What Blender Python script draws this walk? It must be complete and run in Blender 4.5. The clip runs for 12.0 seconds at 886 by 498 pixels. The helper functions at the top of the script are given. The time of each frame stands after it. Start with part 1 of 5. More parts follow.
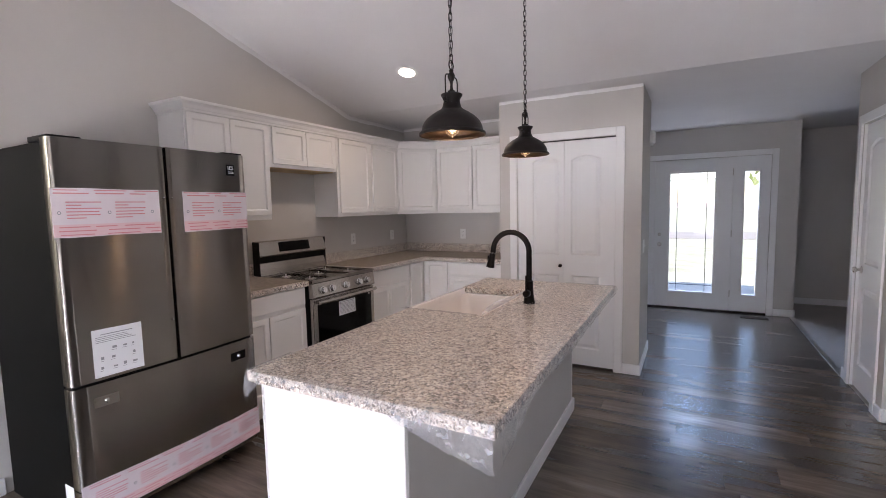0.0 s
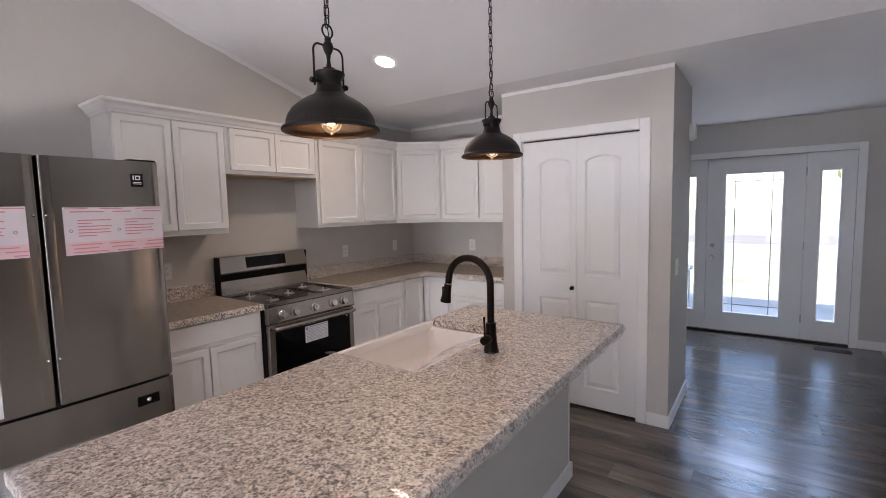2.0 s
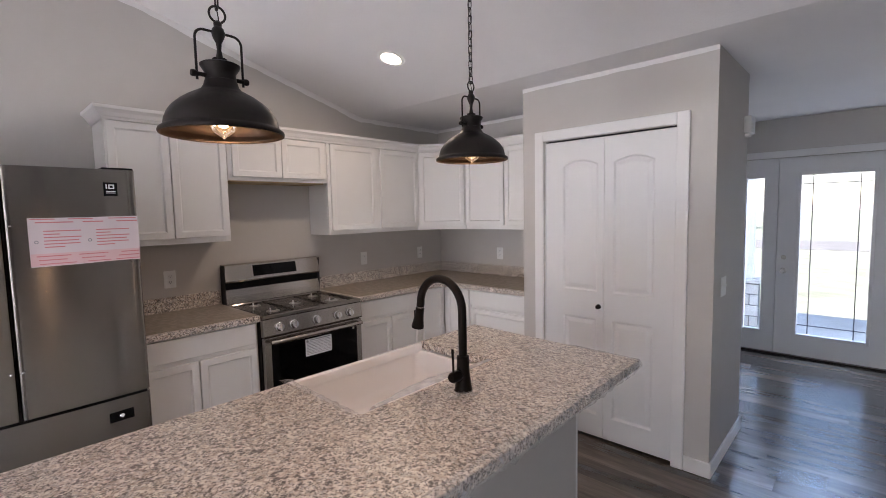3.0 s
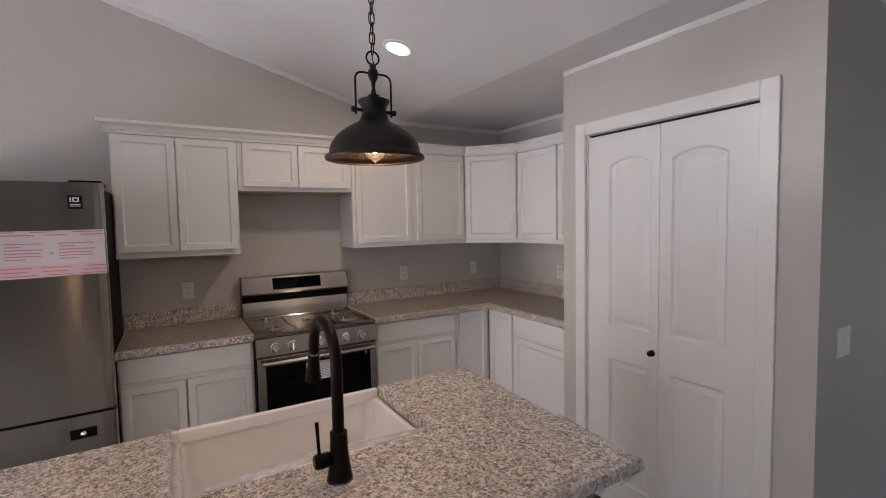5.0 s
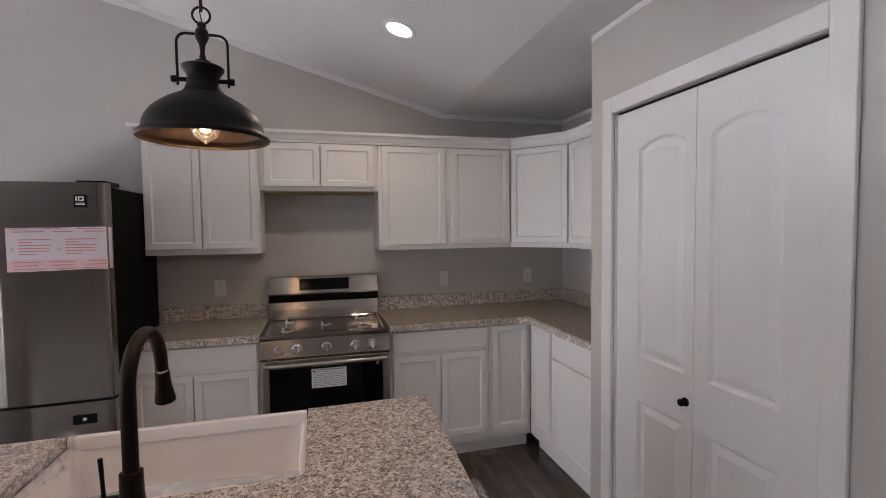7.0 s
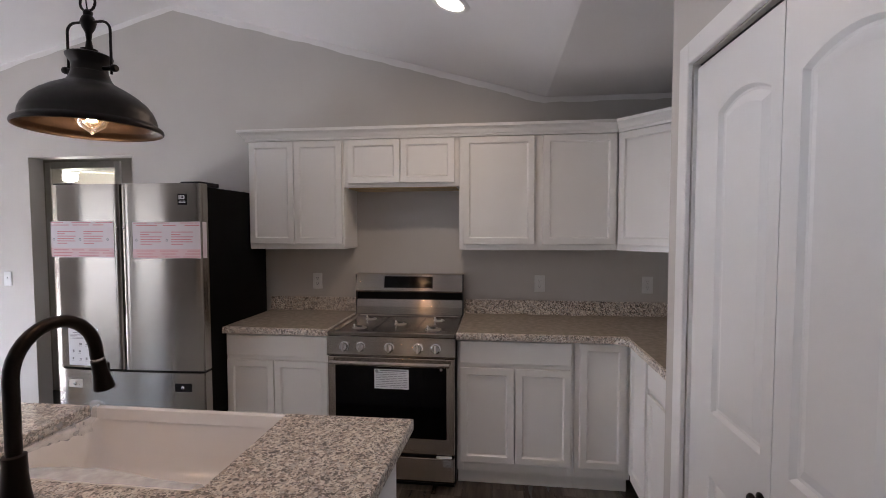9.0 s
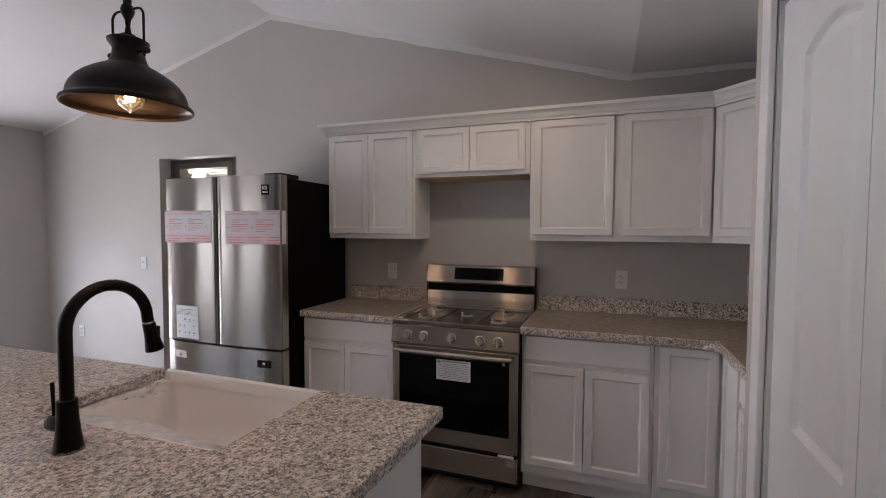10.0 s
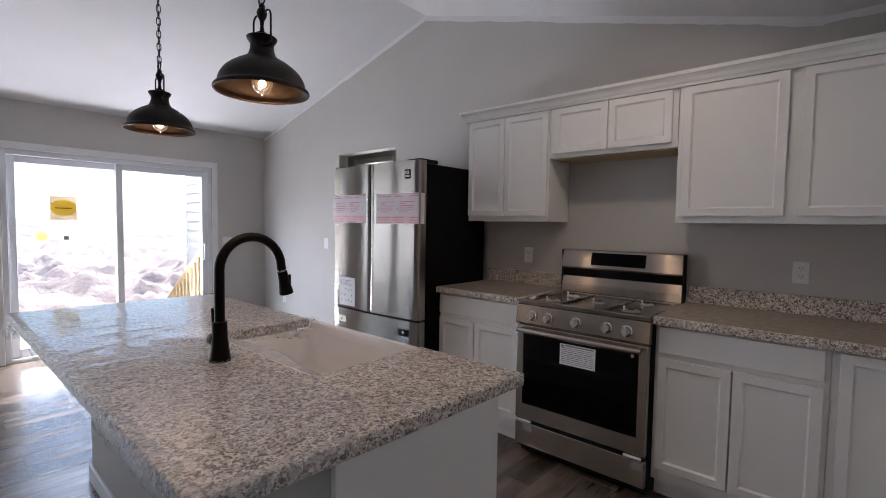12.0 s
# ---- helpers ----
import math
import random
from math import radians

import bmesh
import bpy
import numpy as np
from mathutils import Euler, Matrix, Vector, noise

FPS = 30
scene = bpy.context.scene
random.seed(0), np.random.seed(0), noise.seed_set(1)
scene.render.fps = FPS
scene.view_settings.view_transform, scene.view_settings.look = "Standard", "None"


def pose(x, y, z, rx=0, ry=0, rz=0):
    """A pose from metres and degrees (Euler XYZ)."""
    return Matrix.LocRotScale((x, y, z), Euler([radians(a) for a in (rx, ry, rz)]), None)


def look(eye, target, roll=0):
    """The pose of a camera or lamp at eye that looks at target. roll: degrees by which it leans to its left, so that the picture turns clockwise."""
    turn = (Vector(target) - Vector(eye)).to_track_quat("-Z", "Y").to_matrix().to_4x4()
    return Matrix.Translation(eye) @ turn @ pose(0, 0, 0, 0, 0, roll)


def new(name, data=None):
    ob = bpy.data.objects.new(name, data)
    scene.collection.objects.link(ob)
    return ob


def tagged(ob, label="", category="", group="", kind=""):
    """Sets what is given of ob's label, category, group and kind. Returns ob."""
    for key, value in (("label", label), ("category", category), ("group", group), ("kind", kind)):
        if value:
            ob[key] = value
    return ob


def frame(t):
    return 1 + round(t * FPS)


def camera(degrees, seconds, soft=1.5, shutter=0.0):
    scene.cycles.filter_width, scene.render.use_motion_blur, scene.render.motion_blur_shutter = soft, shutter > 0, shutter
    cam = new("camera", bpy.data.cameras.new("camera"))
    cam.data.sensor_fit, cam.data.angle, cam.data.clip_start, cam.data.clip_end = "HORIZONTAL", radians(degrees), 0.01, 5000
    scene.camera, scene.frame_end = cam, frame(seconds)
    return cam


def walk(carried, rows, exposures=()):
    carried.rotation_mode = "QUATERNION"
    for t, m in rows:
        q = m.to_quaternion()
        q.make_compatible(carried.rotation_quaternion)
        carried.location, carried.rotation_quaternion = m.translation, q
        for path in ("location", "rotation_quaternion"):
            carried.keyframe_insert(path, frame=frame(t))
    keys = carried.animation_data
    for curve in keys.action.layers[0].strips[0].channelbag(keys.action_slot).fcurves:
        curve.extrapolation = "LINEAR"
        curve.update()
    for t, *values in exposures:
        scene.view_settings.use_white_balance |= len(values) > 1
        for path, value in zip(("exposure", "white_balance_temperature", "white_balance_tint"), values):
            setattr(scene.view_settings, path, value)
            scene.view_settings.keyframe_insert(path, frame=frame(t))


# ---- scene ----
cam = camera(88.2, 12.0, 0.9)
PATH = [
    (0, (0.179, 0.376, 1.475), (-0.774, 2.125, 1.292), -1.2),
    (0.5, (0.201, 0.552, 1.491), (-0.781, 2.285, 1.309), -1.2),
    (1, (0.215, 0.759, 1.505), (-0.804, 2.47, 1.325), -1.2),
    (1.5, (0.273, 0.963, 1.511), (-0.808, 2.636, 1.338), -1.2),
    (2, (0.341, 1.176, 1.541), (-0.82, 2.794, 1.365), -1.3),
    (2.5, (0.413, 1.402, 1.55), (-0.851, 2.942, 1.38), -1.2),
    (3, (0.45, 1.628, 1.575), (-0.918, 3.078, 1.411), -1.2),
    (5, (0.523, 2.505, 1.592), (-1.192, 3.526, 1.47), -1.1),
    (5.5, (0.516, 2.681, 1.583), (-1.264, 3.587, 1.474), -1.0),
    (6, (0.518, 2.866, 1.574), (-1.317, 3.656, 1.472), -0.9),
    (6.5, (0.52, 3.059, 1.568), (-1.364, 3.723, 1.469), -0.9),
    (7, (0.474, 3.256, 1.563), (-1.454, 3.781, 1.466), -0.7),
    (9, (0.243, 3.918, 1.55), (-1.74, 3.677, 1.455), -0.1),
    (9.5, (0.172, 4.032, 1.519), (-1.772, 3.573, 1.425), 0.1),
    (10, (0.115, 4.121, 1.48), (-1.763, 3.442, 1.388), 0.2),
    (10.5, (0.069, 4.225, 1.462), (-1.714, 3.325, 1.363), 0.4),
    (11, (0.042, 4.299, 1.443), (-1.644, 3.229, 1.336), 0.6),
    (11.5, (0.023, 4.349, 1.416), (-1.565, 3.138, 1.31), 0.8),
    (12, (0.005, 4.371, 1.376), (-1.495, 3.051, 1.268), 0.9),
]
EXPOSURE = [(0, 1.42, 6750, 22.5), (2.5, 1.5, 6700, 21), (5, 1.22, 6850, 20.5), (7, 1.12, 6600, 20), (9.5, 1.1, 6650, 20.5), (10.7, 0.56, 6700, 20), (11.5, 0.62, 6500, 19), (12, 0.9, 6300, 18)]
walk(cam, [(t, look(eye, target, roll)) for t, eye, target, roll in PATH], EXPOSURE)

# ---------------------------------------------------------------- plan (metres)
WX = -3.0                      # range wall
EX = 8.6                       # unseen closing wall of the living side, set far out to dim its bounce
SY = -1.45                     # wall with the sliding door
BY = 5.25                      # kitchen back wall
PY = 4.51                      # pantry front
PX0, PX1, PY1 = -1.44, -0.19, 5.31
FY = 7.43                      # front wall
HX = 1.31                      # hall wall with the closet door
H = 2.44                       # flat ceiling
CY = 4.24                      # where the slope meets the flat ceiling
RY, RZ = 1.49, 3.22            # ridge
SZ = 2.465                     # ceiling at the sliding-door wall
T = 0.12                       # wall thickness
BULB_W, CAN_W = 1.7, 1.9

# ---------------------------------------------------------------- light
world = bpy.data.worlds.new("sky")
scene.world = world
world.use_nodes = True
wn = world.node_tree.nodes
sky = wn.new("ShaderNodeTexSky")
sky.sky_type = "NISHITA"
sky.sun_disc = False
sky.sun_elevation, sky.sun_rotation = radians(51), radians(209)
sky.dust_density, sky.ozone_density = 0.3, 2.0
world.node_tree.links.new(sky.outputs[0], wn["Background"].inputs[0])
wn["Background"].inputs[1].default_value = 0.15

sun = new("sun", bpy.data.lights.new("sun", "SUN"))
sun.data.energy, sun.data.angle, sun.data.color = 5.0, radians(0.5), (1.0, 0.95, 0.87)
sun.matrix_world = look((0, 0, 0), (0.3, 0.55, -0.78))


def area(name, m, w, h, watts, color):
    l = new(name, bpy.data.lights.new(name, "AREA"))
    l.data.shape, l.data.size, l.data.size_y = "RECTANGLE", w, h
    l.data.energy, l.data.color = watts, color
    l.matrix_world = m
    return l


# unseen area lamps, added as sky from above and sunlit ground from below, through the patio door; likewise at the entry
area("slider_sky_fill", look((-1.42, SY - 0.75, 2.75), (-1.42, 1.2, 0.2)), 2.6, 1.1, 120, (0.68, 0.82, 1.0))
area("slider_ground_fill", look((-1.5, SY - 0.5, 0.12), (-1.5, SY + 0.75, 1.12)), 1.7, 0.6, 38, (0.9, 0.94, 1.0))
# lamps added just outside the living windows in place of the sky
area("living_sky_fill", look((0.9, SY - 0.14, 1.2), (0.9, 1.0, 0.7)), 1.35, 1.55, 6, (0.8, 0.9, 1.0))
area("living_sky_fill", look((2.6, SY - 0.14, 1.2), (2.6, 1.0, 0.7)), 1.35, 1.55, 6, (0.8, 0.9, 1.0))
area("entry_sky_fill", look((0.18, FY + 0.6, 2.3), (0.18, FY - 2.6, 0.3)), 1.6, 0.5, 42, (0.42, 0.64, 1.0))
area("entry_ground_fill", look((0.18, FY + 0.4, 0.0), (0.18, FY - 0.6, 1.1)), 1.5, 0.4, 8, (0.9, 0.95, 1.0))

# ---------------------------------------------------------------- materials


def nodes_of(name):
    m = bpy.data.materials.new(name)
    m.use_nodes = True
    nt = m.node_tree
    return m, nt, nt.nodes["Principled BSDF"]


def mixrgb(nt, fac, a, b, blend="MIX"):
    n = nt.nodes.new("ShaderNodeMix")
    n.data_type, n.blend_type = "RGBA", blend
    for sock, v in ((n.inputs[0], fac), (n.inputs[6], a), (n.inputs[7], b)):
        if isinstance(v, bpy.types.NodeSocket):
            nt.links.new(v, sock)
        elif isinstance(v, (int, float)):
            sock.default_value = v
        else:
            sock.default_value = (*v, 1)
    return n.outputs[2]


def tex(nt, kind, scale, detail=4.0, stretch=None, space="Object", rough=0.55):
    n = nt.nodes.new(kind)
    n.inputs["Scale"].default_value = scale
    if "Detail" in n.inputs:
        n.inputs["Detail"].default_value = detail
        n.inputs["Roughness"].default_value = rough
    c = nt.nodes.new("ShaderNodeTexCoord")
    mp = nt.nodes.new("ShaderNodeMapping")
    mp.inputs["Scale"].default_value = stretch or (1, 1, 1)
    nt.links.new(c.outputs[space], mp.inputs["Vector"])
    nt.links.new(mp.outputs[0], n.inputs["Vector"])
    return n


def ramp(nt, src, stops):
    r = nt.nodes.new("ShaderNodeValToRGB")
    e = r.color_ramp.elements
    while len(e) < len(stops):
        e.new(0.5)
    for k, (p, v) in zip(e, stops):
        k.position = p
        k.color = (v, v, v, 1) if isinstance(v, (int, float)) else (*v, 1)
    nt.links.new(src, r.inputs[0])
    return r.outputs[0]


def bump(nt, bsdf, src, strength, dist):
    b = nt.nodes.new("ShaderNodeBump")
    b.inputs["Strength"].default_value, b.inputs["Distance"].default_value = strength, dist
    nt.links.new(src, b.inputs["Height"])
    nt.links.new(b.outputs[0], bsdf.inputs["Normal"])


def paint(name, col, rough=0.6, vary=0.05, fine=140.0, relief=0.15, metal=0.0, stretch=None, dist=0.002):
    """Paint, plastic or metal with broad blotches and a fine relief."""
    m, nt, b = nodes_of(name)
    big = tex(nt, "ShaderNodeTexNoise", 1.7, 3)
    small = tex(nt, "ShaderNodeTexNoise", fine, 3, stretch)
    dark = tuple(c * (1 - vary) for c in col)
    lite = tuple(min(1, c * (1 + vary)) for c in col)
    c1 = mixrgb(nt, ramp(nt, big.outputs[0], [(0.3, 0.0), (0.7, 1.0)]), dark, lite)
    c2 = mixrgb(nt, ramp(nt, small.outputs[0], [(0.3, 0.0), (0.7, 0.25)]), c1, dark)
    nt.links.new(c2, b.inputs["Base Color"])
    r = ramp(nt, small.outputs[0], [(0.2, max(0.02, rough - 0.06)), (0.8, min(1, rough + 0.06))])
    nt.links.new(r, b.inputs["Roughness"])
    b.inputs["Metallic"].default_value = metal
    if relief:
        bump(nt, b, small.outputs[0], relief, dist)
    return m


M = {}
M["wall"] = paint("wall_paint", (0.56, 0.535, 0.505), 0.62, 0.03, 160, 0.12)
M["ceiling"] = paint("ceiling_paint", (0.78, 0.77, 0.77), 0.85, 0.025, 90, 0.25, dist=0.004)
M["edge"] = paint("unpainted_edge", (0.82, 0.81, 0.8), 0.8, 0.03, 60, 0.3)
M["trim"] = paint("trim_enamel", (0.82, 0.815, 0.805), 0.32, 0.015, 60, 0.05)
M["cabinet"] = paint("cabinet_enamel", (0.84, 0.83, 0.81), 0.33, 0.015, 70, 0.04)
M["door"] = paint("door_enamel", (0.81, 0.81, 0.805), 0.36, 0.015, 60, 0.06)
M["bronze"] = paint("oil_rubbed_bronze", (0.016, 0.012, 0.0105), 0.42, 0.25, 80, 0.1, metal=0.85)
M["lampcoat"] = paint("lamp_bronze", (0.018, 0.014, 0.0125), 0.45, 0.2, 60, 0.08, metal=0.6)
M["lampinside"] = paint("lamp_inside", (0.017, 0.011, 0.0072), 0.42, 0.2, 60, 0.08, metal=0.8)
M["black"] = paint("black_plastic", (0.006, 0.006, 0.0065), 0.35, 0.1, 90, 0.05)
M["blackglass"] = paint("oven_glass", (0.003, 0.003, 0.0035), 0.06, 0.05, 20, 0.0)
M["darkside"] = paint("fridge_side", (0.005, 0.005, 0.005), 0.5, 0.06, 260, 0.25)
for k, v in (("darkside", 0.04), ("blackglass", 0.14), ("black", 0.12)):
    M[k].node_tree.nodes["Principled BSDF"].inputs["Specular IOR Level"].default_value = v
M["chrome"] = paint("chrome", (0.75, 0.75, 0.76), 0.12, 0.03, 60, 0.02, metal=1.0)
M["nickel"] = paint("satin_nickel", (0.55, 0.52, 0.48), 0.3, 0.06, 90, 0.05, metal=1.0)
M["porcelain"] = paint("fireclay", (0.85, 0.82, 0.8), 0.13, 0.015, 30, 0.02)
M["plate"] = paint("white_plastic", (0.8, 0.8, 0.78), 0.35, 0.02, 60, 0.02)
M["vinyl"] = paint("white_vinyl", (0.8, 0.81, 0.83), 0.35, 0.02, 60, 0.03)
M["dark"] = paint("dark_gap", (0.02, 0.02, 0.02), 0.7, 0.1, 60, 0.0)
M["carpet"] = paint("carpet", (0.46, 0.43, 0.4), 0.95, 0.06, 420, 0.9, dist=0.006)
M["iron"] = paint("cast_iron", (0.02, 0.02, 0.02), 0.6, 0.1, 200, 0.3)
M["paper"] = paint("paper", (0.75, 0.77, 0.8), 0.55, 0.03, 40, 0.08)
M["ink"] = paint("print_grey", (0.28, 0.29, 0.32), 0.6, 0.1, 60, 0.0)
M["redink"] = paint("print_red", (0.64, 0.24, 0.28), 0.5, 0.1, 60, 0.0)
M["tape_pink"] = paint("pink_band", (0.74, 0.53, 0.56), 0.35, 0.06, 25, 0.2)
M["tape"] = paint("pale_tape", (0.72, 0.65, 0.69), 0.35, 0.06, 25, 0.2)
M["yellow"] = paint("yellow_print", (0.75, 0.62, 0.06), 0.4, 0.04, 40, 0.0)
M["lumber"] = paint("fresh_lumber", (0.5, 0.38, 0.22), 0.7, 0.1, 60, 0.3, stretch=(1, 1, 8))
M["siding"] = paint("vinyl_siding", (0.42, 0.4, 0.38), 0.5, 0.04, 60, 0.1)



def translucent(name, col, amount):
    """A thin printed sticker that lets some daylight through."""
    m = paint(name, col, 0.4, 0.04, 40, 0.0)
    nt = m.node_tree
    tl, mix = nt.nodes.new("ShaderNodeBsdfTranslucent"), nt.nodes.new("ShaderNodeMixShader")
    tl.inputs[0].default_value = (*col, 1)
    mix.inputs[0].default_value = amount
    nt.links.new(nt.nodes["Principled BSDF"].outputs[0], mix.inputs[1])
    nt.links.new(tl.outputs[0], mix.inputs[2])
    nt.links.new(mix.outputs[0], nt.nodes["Material Output"].inputs[0])
    return m


M["sticker_yellow"] = translucent("sticker_yellow", (0.9, 0.78, 0.26), 0.8)
M["sticker_dark"] = translucent("sticker_dark", (0.4, 0.35, 0.27), 0.75)
M["sticker_pale"] = translucent("sticker_pale", (0.7, 0.72, 0.74), 0.7)


def steel(name, col, axis, rough=0.27, relief=0.06):
    m, nt, b = nodes_of(name)
    st = [6, 6, 6]
    st[axis] = 900
    n = tex(nt, "ShaderNodeTexNoise", 1.0, 4, tuple(st))
    big = tex(nt, "ShaderNodeTexNoise", 2.2, 2)
    nt.links.new(mixrgb(nt, n.outputs[0], tuple(c * 0.86 for c in col), col), b.inputs["Base Color"])
    mx = nt.nodes.new("ShaderNodeMath")
    mx.operation = "MULTIPLY_ADD"
    nt.links.new(big.outputs[0], mx.inputs[0])
    mx.inputs[1].default_value, mx.inputs[2].default_value = 0.05, rough - 0.025
    nt.links.new(mx.outputs[0], b.inputs["Roughness"])
    b.inputs["Metallic"].default_value = 1.0
    b.inputs["Anisotropic"].default_value = 1.0
    b.inputs["Anisotropic Rotation"].default_value = 0.25
    bump(nt, b, n.outputs[0], relief, 0.0006)
    return m


M["steel_v"] = steel("brushed_steel_upright", (0.375, 0.354, 0.328), 2, 0.19, 0.02)
M["steel_top"] = steel("cooktop_steel", (0.3, 0.275, 0.25), 1, 0.16)
M["steel_h"] = steel("brushed_steel_level", (0.5, 0.465, 0.43), 2, 0.24)


def granite(name):
    """Cream and pinkish grains with clusters of small black ones."""
    m, nt, b = nodes_of(name)
    warp = tex(nt, "ShaderNodeTexNoise", 90, 2)
    co = nt.nodes.new("ShaderNodeTexCoord")

    def grains(scale, off):
        add = nt.nodes.new("ShaderNodeVectorMath")
        add.operation = "MULTIPLY_ADD"
        nt.links.new(warp.outputs["Color"], add.inputs[0])
        add.inputs[1].default_value = (0.008, 0.008, 0.008)
        nt.links.new(co.outputs["Object"], add.inputs[2])
        mp = nt.nodes.new("ShaderNodeMapping")
        mp.inputs["Location"].default_value = (off, off * 0.7, off * 1.3)
        nt.links.new(add.outputs[0], mp.inputs["Vector"])
        v = nt.nodes.new("ShaderNodeTexVoronoi")
        v.inputs["Scale"].default_value = scale
        nt.links.new(mp.outputs[0], v.inputs["Vector"])
        sep = nt.nodes.new("ShaderNodeSeparateColor")
        nt.links.new(v.outputs["Color"], sep.inputs[0])
        return sep
    big, mid, fine = grains(105, 0.0), grains(175, 3.1), grains(300, 7.7)
    cloud = tex(nt, "ShaderNodeTexNoise", 26, 4, rough=0.65)
    broad = tex(nt, "ShaderNodeTexNoise", 5, 3)
    base = ramp(nt, big.outputs[0], [(0.0, (0.36, 0.285, 0.235)), (0.22, (0.5, 0.415, 0.345)), (0.5, (0.67, 0.585, 0.505)), (0.85, (0.83, 0.77, 0.695))])
    base = mixrgb(nt, ramp(nt, big.outputs[1], [(0.8, 0.0), (0.84, 0.7)]), base, (0.46, 0.43, 0.41))
    base = mixrgb(nt, ramp(nt, fine.outputs[0], [(0.6, 0.0), (0.9, 0.35)]), base, (0.95, 0.92, 0.88))
    # black grains lie thicker where the cloud is dense
    for src, lo, gain in ((mid.outputs[0], 1.085, 0.5), (fine.outputs[1], 1.06, 0.45), (big.outputs[2], 1.16, 0.5)):
        sm = nt.nodes.new("ShaderNodeMath")
        sm.operation = "MULTIPLY_ADD"
        nt.links.new(cloud.outputs[0], sm.inputs[0])
        sm.inputs[1].default_value = gain
        nt.links.new(src, sm.inputs[2])
        base = mixrgb(nt, ramp_over(nt, sm.outputs[0], lo), base, (0.085, 0.07, 0.062))
    base = mixrgb(nt, ramp(nt, broad.outputs[0], [(0.45, 0.0), (0.75, 0.15)]), base, (0.46, 0.4, 0.36))
    nt.links.new(base, b.inputs["Base Color"])
    b.inputs["Roughness"].default_value = 0.36
    bump(nt, b, warp.outputs[0], 0.05, 0.0006)
    return m


def ramp_over(nt, src, lo):
    """One where src is above lo, which may lie past 1."""
    n = nt.nodes.new("ShaderNodeMapRange")
    nt.links.new(src, n.inputs["Value"])
    n.inputs["From Min"].default_value, n.inputs["From Max"].default_value = lo, lo + 0.05
    n.inputs["To Max"].default_value = 0.85
    return n.outputs[0]


M["granite"] = granite("granite")


def plank_mat(name):
    m, nt, b = nodes_of(name)
    info = nt.nodes.new("ShaderNodeObjectInfo")
    add = nt.nodes.new("ShaderNodeVectorMath")
    add.operation = "MULTIPLY_ADD"
    c = nt.nodes.new("ShaderNodeTexCoord")
    nt.links.new(info.outputs["Random"], add.inputs[0])
    add.inputs[1].default_value = (37, 61, 13)
    nt.links.new(c.outputs["Object"], add.inputs[2])

    def grain(scale, detail):
        n = nt.nodes.new("ShaderNodeTexNoise")
        n.inputs["Detail"].default_value, n.inputs["Roughness"].default_value = detail, 0.6
        mp = nt.nodes.new("ShaderNodeMapping")
        mp.inputs["Scale"].default_value = scale
        nt.links.new(add.outputs[0], mp.inputs["Vector"])
        nt.links.new(mp.outputs[0], n.inputs["Vector"])
        n.inputs["Scale"].default_value = 1
        return n.outputs[0]
    fine, broad = grain((6, 75, 6), 5), grain((1.3, 8, 2), 3)
    col = mixrgb(nt, ramp(nt, broad, [(0.3, 0.0), (0.7, 1.0)]), (0.05, 0.037, 0.029), (0.2, 0.158, 0.125))
    col = mixrgb(nt, ramp(nt, fine, [(0.42, 0.0), (0.72, 0.45)]), col, (0.05, 0.04, 0.034))
    tone = ramp(nt, info.outputs["Random"], [(0.0, 0.55), (1.0, 1.35)])
    col = mixrgb(nt, 1.0, col, tone, "MULTIPLY")
    nt.links.new(col, b.inputs["Base Color"])
    nt.links.new(ramp(nt, fine, [(0.2, 0.19), (0.8, 0.27)]), b.inputs["Roughness"])
    b.inputs["Specular IOR Level"].default_value = 1.0
    bump(nt, b, fine, 0.03, 0.0015)
    return m


M["plank"] = plank_mat("vinyl_plank")


def glass_mat(name, tint, rough=0.0):
    m, nt, b = nodes_of(name)
    b.inputs["Base Color"].default_value = (*tint, 1)
    b.inputs["Roughness"].default_value = rough
    b.inputs["Transmission Weight"].default_value = 1
    b.inputs["IOR"].default_value = 1.45
    return m


M["glass"] = glass_mat("window_glass", (0.97, 0.99, 0.98))
M["bulbglass"] = glass_mat("bulb_glass", (1.0, 0.9, 0.75))
bb = M["bulbglass"].node_tree.nodes["Principled BSDF"]
bb.inputs["Emission Color"].default_value, bb.inputs["Emission Strength"].default_value = (1.0, 0.6, 0.28, 1), 0.1


def film_mat(name, lo, hi, rough, relief=0.5):
    m, nt, b = nodes_of(name)
    out = nt.nodes["Material Output"]
    tr = nt.nodes.new("ShaderNodeBsdfTransparent")
    mix = nt.nodes.new("ShaderNodeMixShader")
    n = tex(nt, "ShaderNodeTexNoise", 28, 3)
    b.inputs["Base Color"].default_value = (0.72, 0.74, 0.78, 1)
    b.inputs["Roughness"].default_value = rough
    bump(nt, b, n.outputs[0], relief, 0.01)
    nt.links.new(ramp(nt, n.outputs[0], [(0.35, lo), (0.75, hi)]), mix.inputs[0])
    nt.links.new(tr.outputs[0], mix.inputs[1])
    nt.links.new(b.outputs[0], mix.inputs[2])
    nt.links.new(mix.outputs[0], out.inputs[0])
    return m


M["sheeting"] = film_mat("tan_sheeting", 0.52, 0.7, 0.42, 0.08)
M["sheeting"].node_tree.nodes["Principled BSDF"].inputs["Base Color"].default_value = (0.42, 0.35, 0.28, 1)
M["film"] = film_mat("plastic_film", 0.1, 0.42, 0.12)
M["film_milky"] = film_mat("milky_plastic_film", 0.42, 0.6, 0.3, 0.04)


